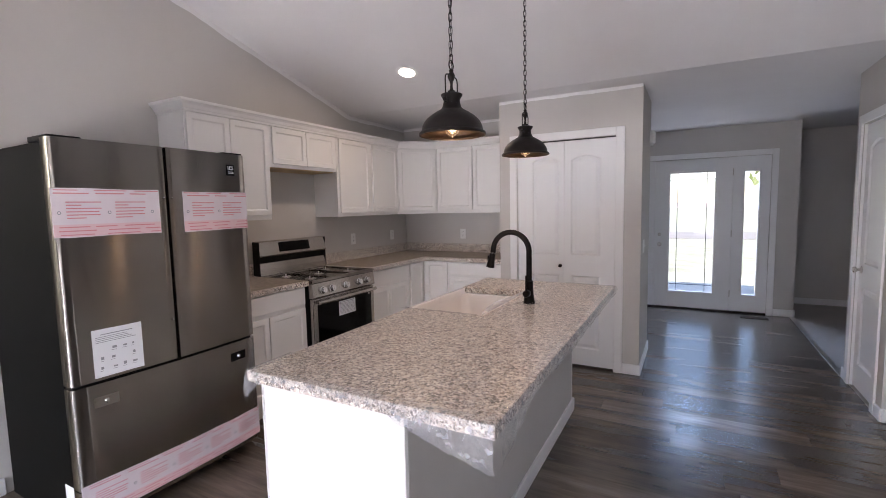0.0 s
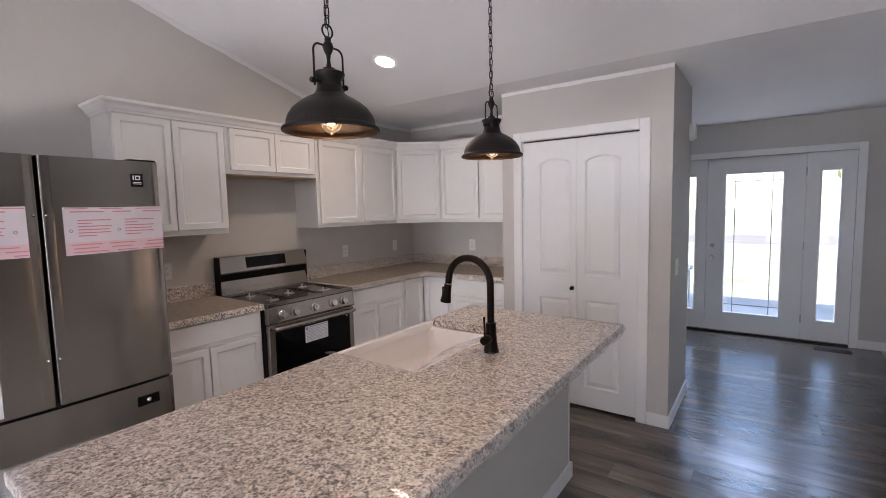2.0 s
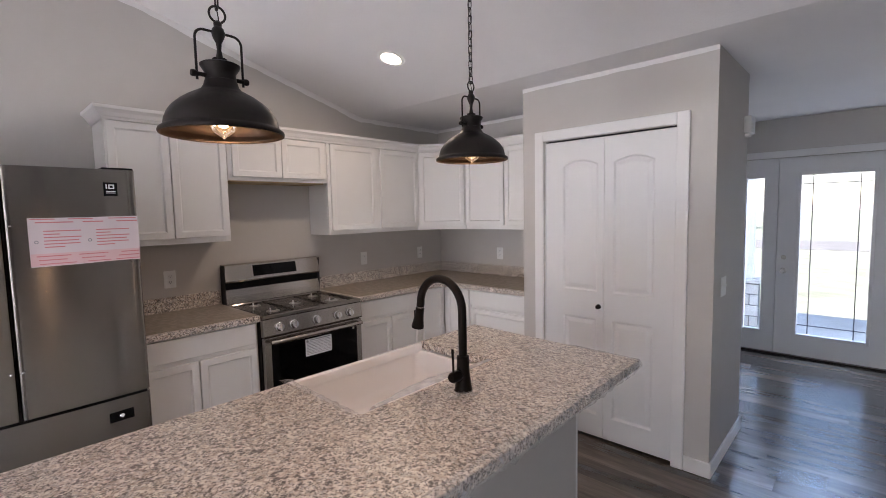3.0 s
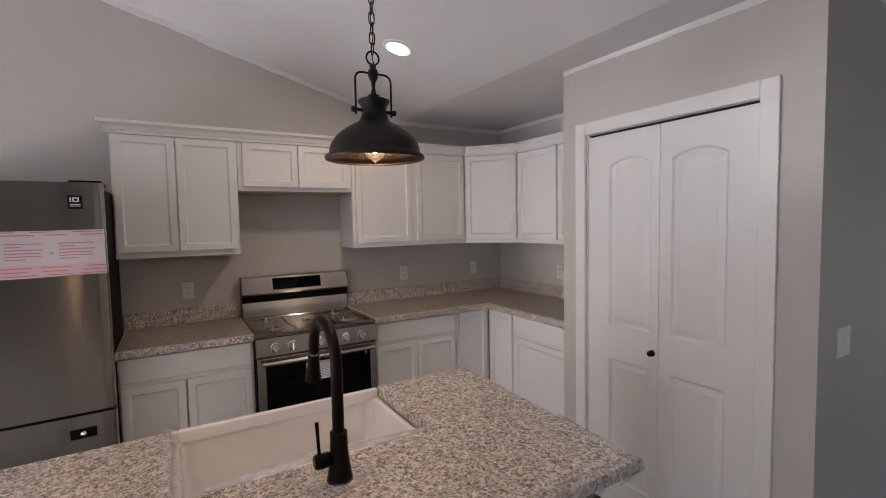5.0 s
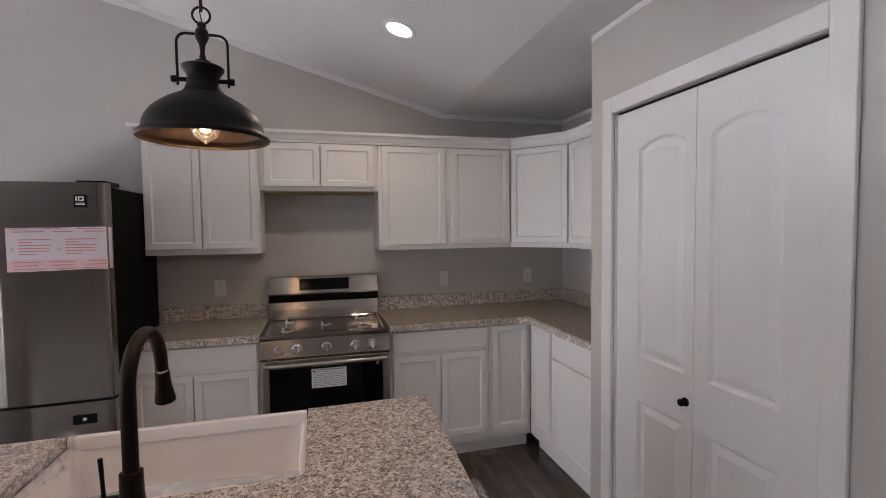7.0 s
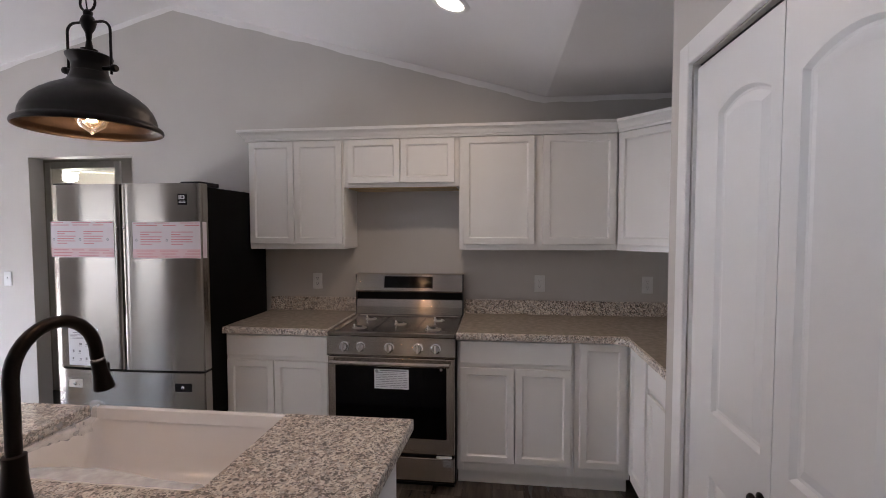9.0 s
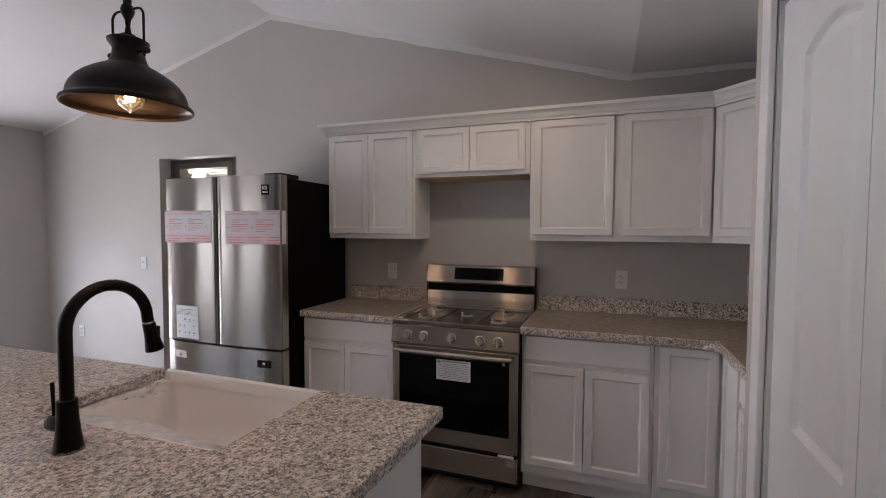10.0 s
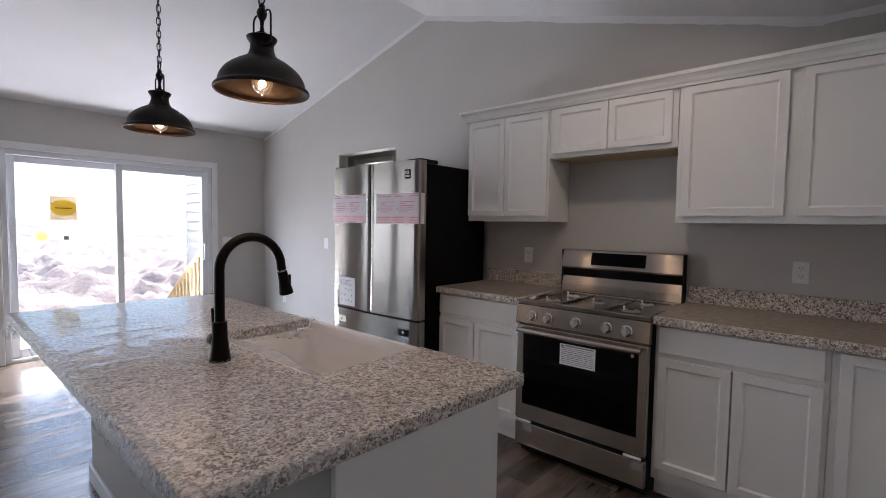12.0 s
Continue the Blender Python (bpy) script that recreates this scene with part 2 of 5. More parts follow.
def clear_film(name):
    """Clear glossy film: what lies under it, and a wavy reflection."""
    m, nt, b = nodes_of(name)
    nt.nodes.remove(b)
    tr, gl = nt.nodes.new("ShaderNodeBsdfTransparent"), nt.nodes.new("ShaderNodeBsdfGlossy")
    tr.inputs[0].default_value = (0.985, 0.985, 0.985, 1)
    gl.inputs["Roughness"].default_value = 0.06
    fr, mix = nt.nodes.new("ShaderNodeLayerWeight"), nt.nodes.new("ShaderNodeMixShader")
    fr.inputs["Blend"].default_value = 0.5
    pw, ad = nt.nodes.new("ShaderNodeMath"), nt.nodes.new("ShaderNodeMath")
    pw.operation, ad.operation = "POWER", "MULTIPLY_ADD"
    pw.inputs[1].default_value = 4.0
    ad.inputs[1].default_value, ad.inputs[2].default_value = 0.48, 0.018
    n = tex(nt, "ShaderNodeTexNoise", 16, 3, (1, 0.5, 1))
    bm_ = nt.nodes.new("ShaderNodeBump")
    bm_.inputs["Strength"].default_value, bm_.inputs["Distance"].default_value = 0.16, 0.01
    nt.links.new(n.outputs[0], bm_.inputs["Height"])
    for node in (gl, fr):
        nt.links.new(bm_.outputs[0], node.inputs["Normal"])
    nt.links.new(fr.outputs["Facing"], pw.inputs[0])
    nt.links.new(pw.outputs[0], ad.inputs[0])
    nt.links.new(ad.outputs[0], mix.inputs[0])
    nt.links.new(tr.outputs[0], mix.inputs[1])
    nt.links.new(gl.outputs[0], mix.inputs[2])
    nt.links.new(mix.outputs[0], nt.nodes["Material Output"].inputs[0])
    return m


M["film_flat"] = clear_film("smooth_plastic_film")


def glow(name, col, strength):
    m, nt, b = nodes_of(name)
    b.inputs["Emission Color"].default_value = (*col, 1)
    b.inputs["Emission Strength"].default_value = strength
    b.inputs["Base Color"].default_value = (*col, 1)
    return m


M["can_glow"] = glow("can_diffuser", (1.0, 0.93, 0.83), 8)
M["filament"] = glow("filament", (1.0, 0.6, 0.25), 60)

M["globe"] = glow("globe", (1.0, 0.95, 0.88), 6)
M["soil"] = paint("dug_soil", (0.56, 0.48, 0.45), 0.95, 0.2, 14, 0.8, dist=0.05)
M["concrete"] = paint("concrete", (0.55, 0.54, 0.52), 0.85, 0.08, 60, 0.4)
M["asphalt"] = paint("asphalt", (0.2, 0.2, 0.2), 0.9, 0.15, 200, 0.5)
M["grass"] = paint("grass", (0.3, 0.33, 0.25), 0.9, 0.25, 40, 0.8, dist=0.03)
M["leaf"] = paint("leaf", (0.12, 0.16, 0.05), 0.6, 0.3, 12, 0.0)
M["bark"] = paint("bark", (0.12, 0.09, 0.07), 0.9, 0.2, 30, 0.6, dist=0.02)

# ---------------------------------------------------------------- building helpers


def thing(name, label, category, m=None, group="", kind=""):
    e = new(name)
    e.empty_display_size = 0.1
    if m is not None:
        e.matrix_basis = m
    return tagged(e, label, category, group, kind)


def root_of(p):
    while p.parent:
        p = p.parent
    return p


def part(name, bm, material, parent=None, label="", local=False, smooth=False):
    """Links a bmesh, made in world places unless local, as one mesh under parent."""
    if parent is not None and not local:
        bm.transform(root_of(parent).matrix_basis.inverted())
    me = bpy.data.meshes.new(name)
    bm.normal_update()
    bm.to_mesh(me)
    bm.free()
    for mm in (material if isinstance(material, (list, tuple)) else [material]):
        me.materials.append(mm)
    if smooth:
        for p in me.polygons:
            p.use_smooth = True
        try:
            me.set_sharp_from_angle(angle=radians(40))
        except AttributeError:
            pass
    ob = new(name, me)
    ob.parent = parent
    if label:
        ob["label"] = label
    return ob


def box(bm, x0, x1, y0, y1, z0, z1, bevel=0.0, seg=1):
    r = bmesh.ops.create_cube(bm, size=1, matrix=Matrix.Translation(((x0 + x1) / 2, (y0 + y1) / 2, (z0 + z1) / 2)) @ Matrix.Diagonal((x1 - x0, y1 - y0, z1 - z0, 1)))
    if bevel:
        es = {e for v in r["verts"] for e in v.link_edges}
        bmesh.ops.bevel(bm, geom=list(es), offset=bevel, segments=seg, affect="EDGES", profile=0.5)
    return bm


def bx(name, dims, material, parent=None, label="", bevel=0.003, local=False, seg=1):
    return part(name, box(bmesh.new(), *dims, bevel, seg), material, parent, label, local)


def lathe(bm, profile, seg=32, m=Matrix()):
    """Turns (radius, height) pairs round the z axis."""
    rings = []
    for r, z in profile:
        rings.append([bm.verts.new(m @ Vector((r * math.cos(2 * math.pi * i / seg), r * math.sin(2 * math.pi * i / seg), z))) for i in range(seg)])
    for a, b in zip(rings, rings[1:]):
        for i in range(seg):
            bm.faces.new((a[i], a[(i + 1) % seg], b[(i + 1) % seg], b[i]))
    return bm


def capped(bm, profile, seg=32, m=Matrix()):
    return lathe(bm, [(0.0004, profile[0][1]), *profile, (0.0004, profile[-1][1])], seg, m)


def tube(bm, pts, radius, seg=10, closed=False):
    """A round bar along pts; radius may be one number or one for each point."""
    pts = [Vector(p) for p in pts]
    n = len(pts)
    rings = []
    up = Vector((0.13, 0.21, 0.97)).normalized()
    for i, p in enumerate(pts):
        a = pts[(i - 1) % n] if closed or i else p
        b = pts[(i + 1) % n] if closed or i < n - 1 else p
        d = (b - a).normalized()
        if abs(d.dot(up)) > 0.95:
            up = Vector((0.9, 0.3, 0.1)).normalized()
        s = d.cross(up).normalized()
        u = s.cross(d)
        r = radius[i] if isinstance(radius, (list, tuple)) else radius
        rings.append([bm.verts.new(p + r * (math.cos(2 * math.pi * k / seg) * s + math.sin(2 * math.pi * k / seg) * u)) for k in range(seg)])
        up = u
    for i in range(n if closed else n - 1):
        a, b = rings[i], rings[(i + 1) % n]
        for k in range(seg):
            bm.faces.new((a[k], a[(k + 1) % seg], b[(k + 1) % seg], b[k]))
    if not closed:
        bm.faces.new(rings[0][::-1])
        bm.faces.new(rings[-1])
    return bm


def prism(bm, pts, axis, a, b):
    """Extrudes a flat outline along axis (0, 1, 2) from a to b."""
    def at(p, v):
        q = list(p)
        q.insert(axis, v)
        return bm.verts.new(q)
    lo, hi = [at(p, a) for p in pts], [at(p, b) for p in pts]
    bm.faces.new(lo)
    bm.faces.new(hi[::-1])
    for i in range(len(pts)):
        j = (i + 1) % len(pts)
        bm.faces.new((lo[j], lo[i], hi[i], hi[j]))
    bmesh.ops.recalc_face_normals(bm, faces=bm.faces)
    return bm


def structure(name, bm, material, label, category):
    return tagged(part(name, bm, material), label, category, kind="structure")


# ---------------------------------------------------------------- shell
def z_left(y):
    return SZ + (RZ - SZ) * (y - SY) / (RY - SY)


def z_right(y):
    return RZ + (H - RZ) * (y - RY) / (CY - RY)


# range wall with gable and an opening beside the refrigerator
OY0, OY1, OZ = 0.20, 1.105, 2.11
bm = bmesh.new()
prism(bm, [(SY - T, -0.1), (OY0, -0.1), (OY0, z_left(OY0) + 0.03), (SY - T, SZ + 0.02)], 0, WX - T, WX)
prism(bm, [(OY0, OZ), (OY1, OZ), (OY1, z_left(OY1) + 0.03), (OY0, z_left(OY0) + 0.03)], 0, WX - T, WX)
prism(bm, [(OY1, -0.1), (BY + T, -0.1), (BY + T, H + 0.03), (CY, H + 0.03), (RY, RZ + 0.03), (OY1, z_left(OY1) + 0.03)], 0, WX - T, WX)
structure("wall_west", bm, M["wall"], "greige painted gable wall behind the range and refrigerator", "wall")

bm = bmesh.new()
box(bm, WX, PX0, BY, BY + T, -0.1, H + 0.03)
structure("wall_north", bm, M["wall"], "greige painted kitchen back wall", "wall")

# sliding-door wall
SX0, SX1, STOP = -2.325, -0.465, 2.01
bm = bmesh.new()
box(bm, WX, SX0, SY - T, SY, -0.1, SZ + 0.03)
box(bm, SX1, 0.2, SY - T, SY, -0.1, SZ + 0.03)
box(bm, 1.6, 1.9, SY - T, SY, -0.1, SZ + 0.03)
box(bm, 3.3, EX + T, SY - T, SY, -0.1, SZ + 0.03)
box(bm, 1.9, 3.3, SY - T, SY, -0.1, 0.4)
box(bm, 1.9, 3.3, SY - T, SY, 2.0, SZ + 0.03)
box(bm, 0.2, 1.6, SY - T, SY, -0.1, 0.4)
box(bm, 0.2, 1.6, SY - T, SY, 2.0, SZ + 0.03)
box(bm, SX0, SX1, SY - T, SY, STOP, SZ + 0.03)
structure("wall_south", bm, M["wall"], "greige painted wall round the sliding patio door", "wall")

# closing wall of the living side
bm = bmesh.new()
prism(bm, [(SY - T, -0.1), (CY + 0.3, -0.1), (CY + 0.3, H + 0.03), (CY, H + 0.03), (RY, RZ + 0.03), (SY - T, SZ + 0.02)], 0, EX, EX + T)
structure("wall_east", bm, M["wall"], "plain greige painted wall of the living side", "wall")

# pantry box
DX0, DX1, DTOP = -1.265, -0.395, 2.045
bm = bmesh.new()
box(bm, PX0 + T, PX1 - T, PY1 - T, PY1, -0.1, H + 0.03)
structure("wall_pantry_back", bm, M["wall"], "greige painted back wall of the pantry closet", "wall")
bm = bmesh.new()
box(bm, PX0, PX0 + T, PY + T, PY1 + 0.8, -0.1, H + 0.03)
structure("wall_pantry_west", bm, M["wall"], "greige painted pantry wall beside the kitchen counter", "wall")
bm = bmesh.new()
box(bm, PX1 - T, PX1, PY + T, PY1, -0.1, H + 0.03)
structure("wall_pantry_east", bm, M["wall"], "greige painted pantry wall towards the hall", "wall")
bm = bmesh.new()
box(bm, PX0, DX0, PY, PY + T, -0.1, H + 0.03)
box(bm, DX1, PX1, PY, PY + T, -0.1, H + 0.03)
box(bm, DX0, DX1, PY, PY + T, DTOP, H + 0.03)
structure("wall_pantry", bm, M["wall"], "greige painted pantry front wall round the bifold door", "wall")

# entry: front wall, left return, hall wall, far carpeted room
FX0, FX1 = -0.70, 1.045
bm = bmesh.new()
box(bm, -1.2, FX0, FY, FY + T, -0.1, H + 0.03)
box(bm, FX1, HX + 0.02, FY, FY + T, -0.1, H + 0.03)
box(bm, FX0, FX1, FY, FY + T, 2.045, H + 0.03)
box(bm, -1.2 - T, -1.2, PY1, FY + T, -0.1, H + 0.03)
box(bm, HX + 0.02 - T, HX + 0.02, FY + T, 8.4, -0.1, H + 0.03)
box(bm, HX + 0.02 - T, 4.2, 8.4, 8.4 + T, -0.1, H + 0.03)
structure("wall_front", bm, M["wall"], "greige painted front wall round the entry door", "wall")

CL0, CL1, CLT = 4.47, 5.0, 2.03
bm = bmesh.new()
box(bm, HX, HX + T, CY + 0.06, CL0, -0.1, H + 0.03)
box(bm, HX, HX + T, CL1, 5.16, -0.1, H + 0.03)
box(bm, HX, HX + T, CL0, CL1, CLT, H + 0.03)
box(bm, HX + T, EX, CY + 0.06, CY + 0.06 + T, -0.1, H + 0.03)
box(bm, HX + T, 4.2, 5.16 - T, 5.16, -0.1, H + 0.03)
box(bm, 4.2, 4.2 + T, CY + 0.3, 8.5, -0.1, H + 0.03)
structure("wall_hall", bm, M["wall"], "greige painted hall wall round the closet door", "wall")

# room behind the opening in the range wall
bm = bmesh.new()
box(bm, WX - 3.3, WX - T, -2.7 - T, -2.7, -0.1, 2.6)
box(bm, WX - 3.3, WX - T, 1.75, 1.75 + T, -0.1, 2.6)
box(bm, WX - 3.3 - T, WX - 3.3, -2.7 - T, 1.75 + T, -0.1, 2.6)
box(bm, WX - 0.7, WX - 0.6, -2.7, -0.24, -0.1, 2.6)
box(bm, WX - 0.7, WX - 0.6, 0.42, 1.75, -0.1, 2.6)
box(bm, WX - 0.7, WX - 0.6, -0.24, 0.42, 2.1, 2.6)
structure("wall_hallway", bm, M["wall"], "greige painted walls of the hallway beyond the opening", "wall")

# ceilings
bm = bmesh.new()
prism(bm, [(SY - T, SZ - 0.244 * T), (RY, RZ), (CY, H), (CY + 0.01, H + 0.2), (RY, RZ + 0.2), (SY - T, SZ + 0.2)], 0, WX - T, EX + T)
structure("ceiling", bm, M["ceiling"], "white vaulted drywall ceiling", "ceiling")
bm = bmesh.new()
box(bm, WX - T, EX + T, CY, 8.55, H, H + 0.15)
structure("ceiling_flat", bm, M["ceiling"], "white flat drywall ceiling of kitchen edge and entry", "ceiling")
bm = bmesh.new()
box(bm, WX - 3.5, WX - T, -2.9, 1.9, 2.44, 2.6)
structure("ceiling_hallway", bm, M["ceiling"], "white flat hallway ceiling", "ceiling")

# floors
bm = bmesh.new()
box(bm, WX, HX + 0.0, SY - T, FY + T, -0.12, -0.006)
box(bm, WX - 3.5, WX, -2.9, 1.9, -0.12, -0.006)
box(bm, HX, EX + T, SY - T, 4.4, -0.12, -0.006)
floor = structure("floor", bm, M["dark"], "dark brown wood-look vinyl plank floor", "floor")
bm = bmesh.new()
box(bm, HX, 4.3, 4.42, 8.5, -0.12, 0.004)
structure("floor_carpet", bm, M["carpet"], "beige low-pile carpet of the front room", "carpet")


# ---------------------------------------------------------------- trim
def runs(name, segs, label, category, z0, z1, t, material):
    """Straight strips (x0, x1, y0, y1) with a chamfered top, one piece of trim."""
    bm = bmesh.new()
    for x0, x1, y0, y1 in segs:
        box(bm, x0, x1, y0, y1, z0, z1, 0.004)
    return structure(name, bm, material, label, category)


B = 0.014
runs("baseboard", [
    (WX + 0.001, WX + B, SY, OY0, ), (WX + 0.001, WX + B, OY1, 1.28),
    (WX, SX0 - 0.071, SY + 0.001, SY + B), (SX1 + 0.071, EX, SY + 0.001, SY + B),
    (PX0, DX0 - 0.071, PY - B, PY - 0.001), (DX1 + 0.071, PX1 + B, PY - B, PY - 0.001),
    (PX1 + 0.001, PX1 + B, PY, PY1 + B), (PX0, PX1, PY1 + 0.001, PY1 + B),
    (FX1 + 0.071, HX + 0.02, FY - B, FY - 0.001), (-1.2, FX0 - 0.071, FY - B, FY - 0.001),
    (HX + 0.021, HX + 0.02 + B, FY - B, 8.4), (HX + 0.02, 4.2, 8.4 - B, 8.4 - 0.001),
    (HX - B, HX - 0.001, CY + 0.06 - B, CL0 - 0.071), (HX - B, HX - 0.001, CL1 + 0.071, 5.16 + B), (HX, 4.2, 5.161, 5.16 + B),
    (HX, EX, CY + 0.06 - B, CY + 0.059),
], "white enamel baseboard along the painted walls", "baseboard", 0.0, 0.092, B, M["trim"])


def paint_edge(name, bm):
    return structure(name, bm, M["edge"], "uneven white unpainted strip at the top of the wall", "trim")


def wavy(bm, a, b, out, drop, n):
    """A strip under a ceiling line from a to b with an uneven lower edge."""
    a, b, out = Vector(a), Vector(b), Vector(out)
    prev = None
    for i in range(n + 1):
        p = a.lerp(b, i / n)
        w = drop * (0.8 + 0.22 * noise.noise(p * 4.0) + 0.12 * noise.noise(p * 17.0))
        cur = [bm.verts.new(p + out), bm.verts.new(p + out - Vector((0, 0, w)))]
        if prev:
            bm.faces.new((prev[0], prev[1], cur[1], cur[0]))
        prev = cur


bm = bmesh.new()
wavy(bm, (WX, SY, SZ), (WX, RY, RZ), (0.003, 0, 0.0), 0.052, 60)
wavy(bm, (WX, RY, RZ), (WX, CY, H), (0.003, 0, 0.0), 0.056, 60)
wavy(bm, (WX, CY, H), (WX, BY, H), (0.003, 0, 0.0), 0.048, 20)
paint_edge("trim_west", bm)
bm = bmesh.new()
wavy(bm, (WX, BY, H), (PX0, BY, H), (0, -0.003, 0), 0.036, 30)
paint_edge("trim_north", bm)
bm = bmesh.new()
wavy(bm, (PX0, PY, H), (PX1, PY, H), (0, -0.003, 0), 0.036, 30)
paint_edge("trim_pantry", bm)


def casing(name, axis, wall, out, a0, a1, top, label, w=0.07, t=0.017, sill=None):
    """A door casing on a wall: two legs and a head, mitred look, each a moulded board."""
    root = tagged(thing(name, label, "trim"), kind="structure")
    lo, hi = (wall + 0.001, wall + t) if out > 0 else (wall - t, wall - 0.001)

    def board(nm, p0, p1, z0, z1, inner):
        bm = bmesh.new()
        dims = (lo, hi, p0, p1) if axis == 0 else (p0, p1, lo, hi)
        box(bm, *dims, z0, z1, 0.004, 2)
        part(nm, bm, M["trim"], root)
    board("leg", a0 - w, a0 - 0.002, 0, top + w, 1)
    board("leg", a1 + 0.002, a1 + w, 0, top + w, 0)
    board("head", a0 - 0.0015, a1 + 0.0015, top + 0.002, top + w, 0)
    return root


casing("trim_pantry_door", 1, PY, -1, DX0, DX1, DTOP, "white moulded casing round the pantry door")
casing("trim_entry_door", 1, FY, -1, FX0, FX1, 2.045, "white moulded casing round the entry door")
casing("trim_closet_door", 0, HX, -1, CL0, CL1, CLT, "white moulded casing round the closet door")
casing("trim_slider", 1, SY, 1, SX0, SX1, STOP, "white moulded casing round the patio door")


# ---------------------------------------------------------------- moulded doors
def arch(x0, x1, z0, z1, rise, i, n=12):
    """Outline of a panel, drawn in by i, with an arched top."""
    c, hw = (x0 + x1) / 2, (x1 - x0) / 2
    pts = [(x0 + i, z0 + i), (x1 - i, z0 + i)]
    for k in range(n + 1):
        x = x1 - i - (x1 - x0 - 2 * i) * k / n
        pts.append((x, z1 - i - rise * ((x - c) / hw) ** 2))
    return pts


def moulded(bm, x0, x1, z0, z1, panels, thick=0.034):
    """A moulded door leaf in local places: front at y 0, panels sunk with a bevelled field."""
    edges = []

    def loop(pts, y):
        vs = [bm.verts.new((p[0], y, p[1])) for p in pts]
        return vs, [bm.edges.new((vs[k], vs[(k + 1) % len(vs)])) for k in range(len(vs))]
    outer, e = loop([(x0, z0), (x1, z0), (x1, z1), (x0, z1)], 0)
    edges += e
    for px0, px1, pz0, pz1, rise in panels:
        a, ea = loop(arch(px0, px1, pz0, pz1, rise, 0), 0)
        edges += ea
        prev = a
        for i, y in ((0.009, 0.011), (0.016, 0.012), (0.042, 0.003)):
            cur = [bm.verts.new((p[0], y, p[1])) for p in arch(px0, px1, pz0, pz1, rise, i)]
            for k in range(len(cur)):
                j = (k + 1) % len(cur)
                bm.faces.new((prev[k], prev[j], cur[j], cur[k]))
            prev = cur
        bm.faces.new(prev)
    bmesh.ops.triangle_fill(bm, use_beauty=True, use_dissolve=False, edges=edges)
    back = [bm.verts.new((v.co.x, thick, v.co.z)) for v in outer]
    for k in range(4):
        j = (k + 1) % 4
        bm.faces.new((outer[k], outer[j], back[j], back[k]))
    bm.faces.new(back[::-1])
    bmesh.ops.recalc_face_normals(bm, faces=bm.faces)
    return bm


def knob_bm(m, r=0.016, length=0.03):
    return capped(bmesh.new(), [(r * 1.15, 0), (r * 1.15, 0.004), (r * 0.45, 0.008), (r * 0.42, length * 0.45), (r * 0.95, length * 0.65), (r, length * 0.82), (r * 0.7, length)], 20, m)


FRONT = Matrix.Rotation(radians(90), 4, "X")     # turns z towards -y

pantry = tagged(thing("door_pantry", "closed white two-panel arched bifold pantry door", "door", pose(0, PY + 0.012, 0)), kind="structure")
mid = -0.831
leaf = part("leaf", moulded(bmesh.new(), DX0 + 0.004, mid - 0.0015, 0.018, DTOP - 0.012, [(-1.124, -0.876, 1.02, 1.9, 0.035), (-1.124, -0.876, 0.17, 0.835, 0.0)]), M["door"], pantry, local=True)
part("door_knob", knob_bm(pose(-0.864, 0, 0.92) @ FRONT, 0.014, 0.028), M["bronze"], leaf, "round dark bronze knob", local=True, smooth=True)
part("leaf", moulded(bmesh.new(), mid + 0.0015, DX1 - 0.004, 0.018, DTOP - 0.012, [(-0.77, -0.518, 1.02, 1.9, 0.035), (-0.77, -0.518, 0.17, 0.835, 0.0)]), M["door"], pantry, local=True)
bx("track", (DX0 + 0.002, DX1 - 0.002, 0.006, 0.03, DTOP - 0.006, DTOP - 0.001), M["dark"], pantry, "dark bifold door track", 0, local=True)
bx("jamb", (DX0 + 0.0005, DX0 + 0.003, -0.01, 0.1, 0, DTOP), M["trim"], pantry, bevel=0, local=True)
bx("jamb", (DX1 - 0.003, DX1 - 0.0005, -0.01, 0.1, 0, DTOP), M["trim"], pantry, bevel=0, local=True)

# closet door in the hall wall: local x runs along -y, front towards -x
closet = tagged(thing("door_closet", "closed white two-panel arched hall closet door", "door", pose(HX + 0.02, CL1, 0, 0, 0, -90)), kind="structure")
cw = CL1 - CL0
leaf = part("leaf", moulded(bmesh.new(), 0.004, cw - 0.004, 0.012, CLT - 0.004, [(0.09, cw - 0.09, 0.98, 1.9, 0.05), (0.09, cw - 0.09, 0.2, 0.8, 0.0)]), M["door"], closet, local=True)
part("door_knob", knob_bm(pose(0.06, 0, 0.93) @ FRONT, 0.024, 0.055), M["nickel"], leaf, "round satin nickel knob", local=True, smooth=True)
for hz in (0.3, 1.05, 1.8):
    part("hinge", capped(bmesh.new(), [(0.007, hz - 0.045), (0.007, hz + 0.045)], 10, pose(cw - 0.003, -0.006, 0)), M["nickel"], leaf, "satin nickel hinge", local=True)
bx("jamb", (0.0005, 0.0035, -0.018, 0.09, 0, CLT - 0.0005), M["trim"], closet, bevel=0, local=True)
bx("jamb", (cw - 0.0035, cw - 0.0005, -0.018, 0.09, 0, CLT - 0.0005), M["trim"], closet, bevel=0, local=True)


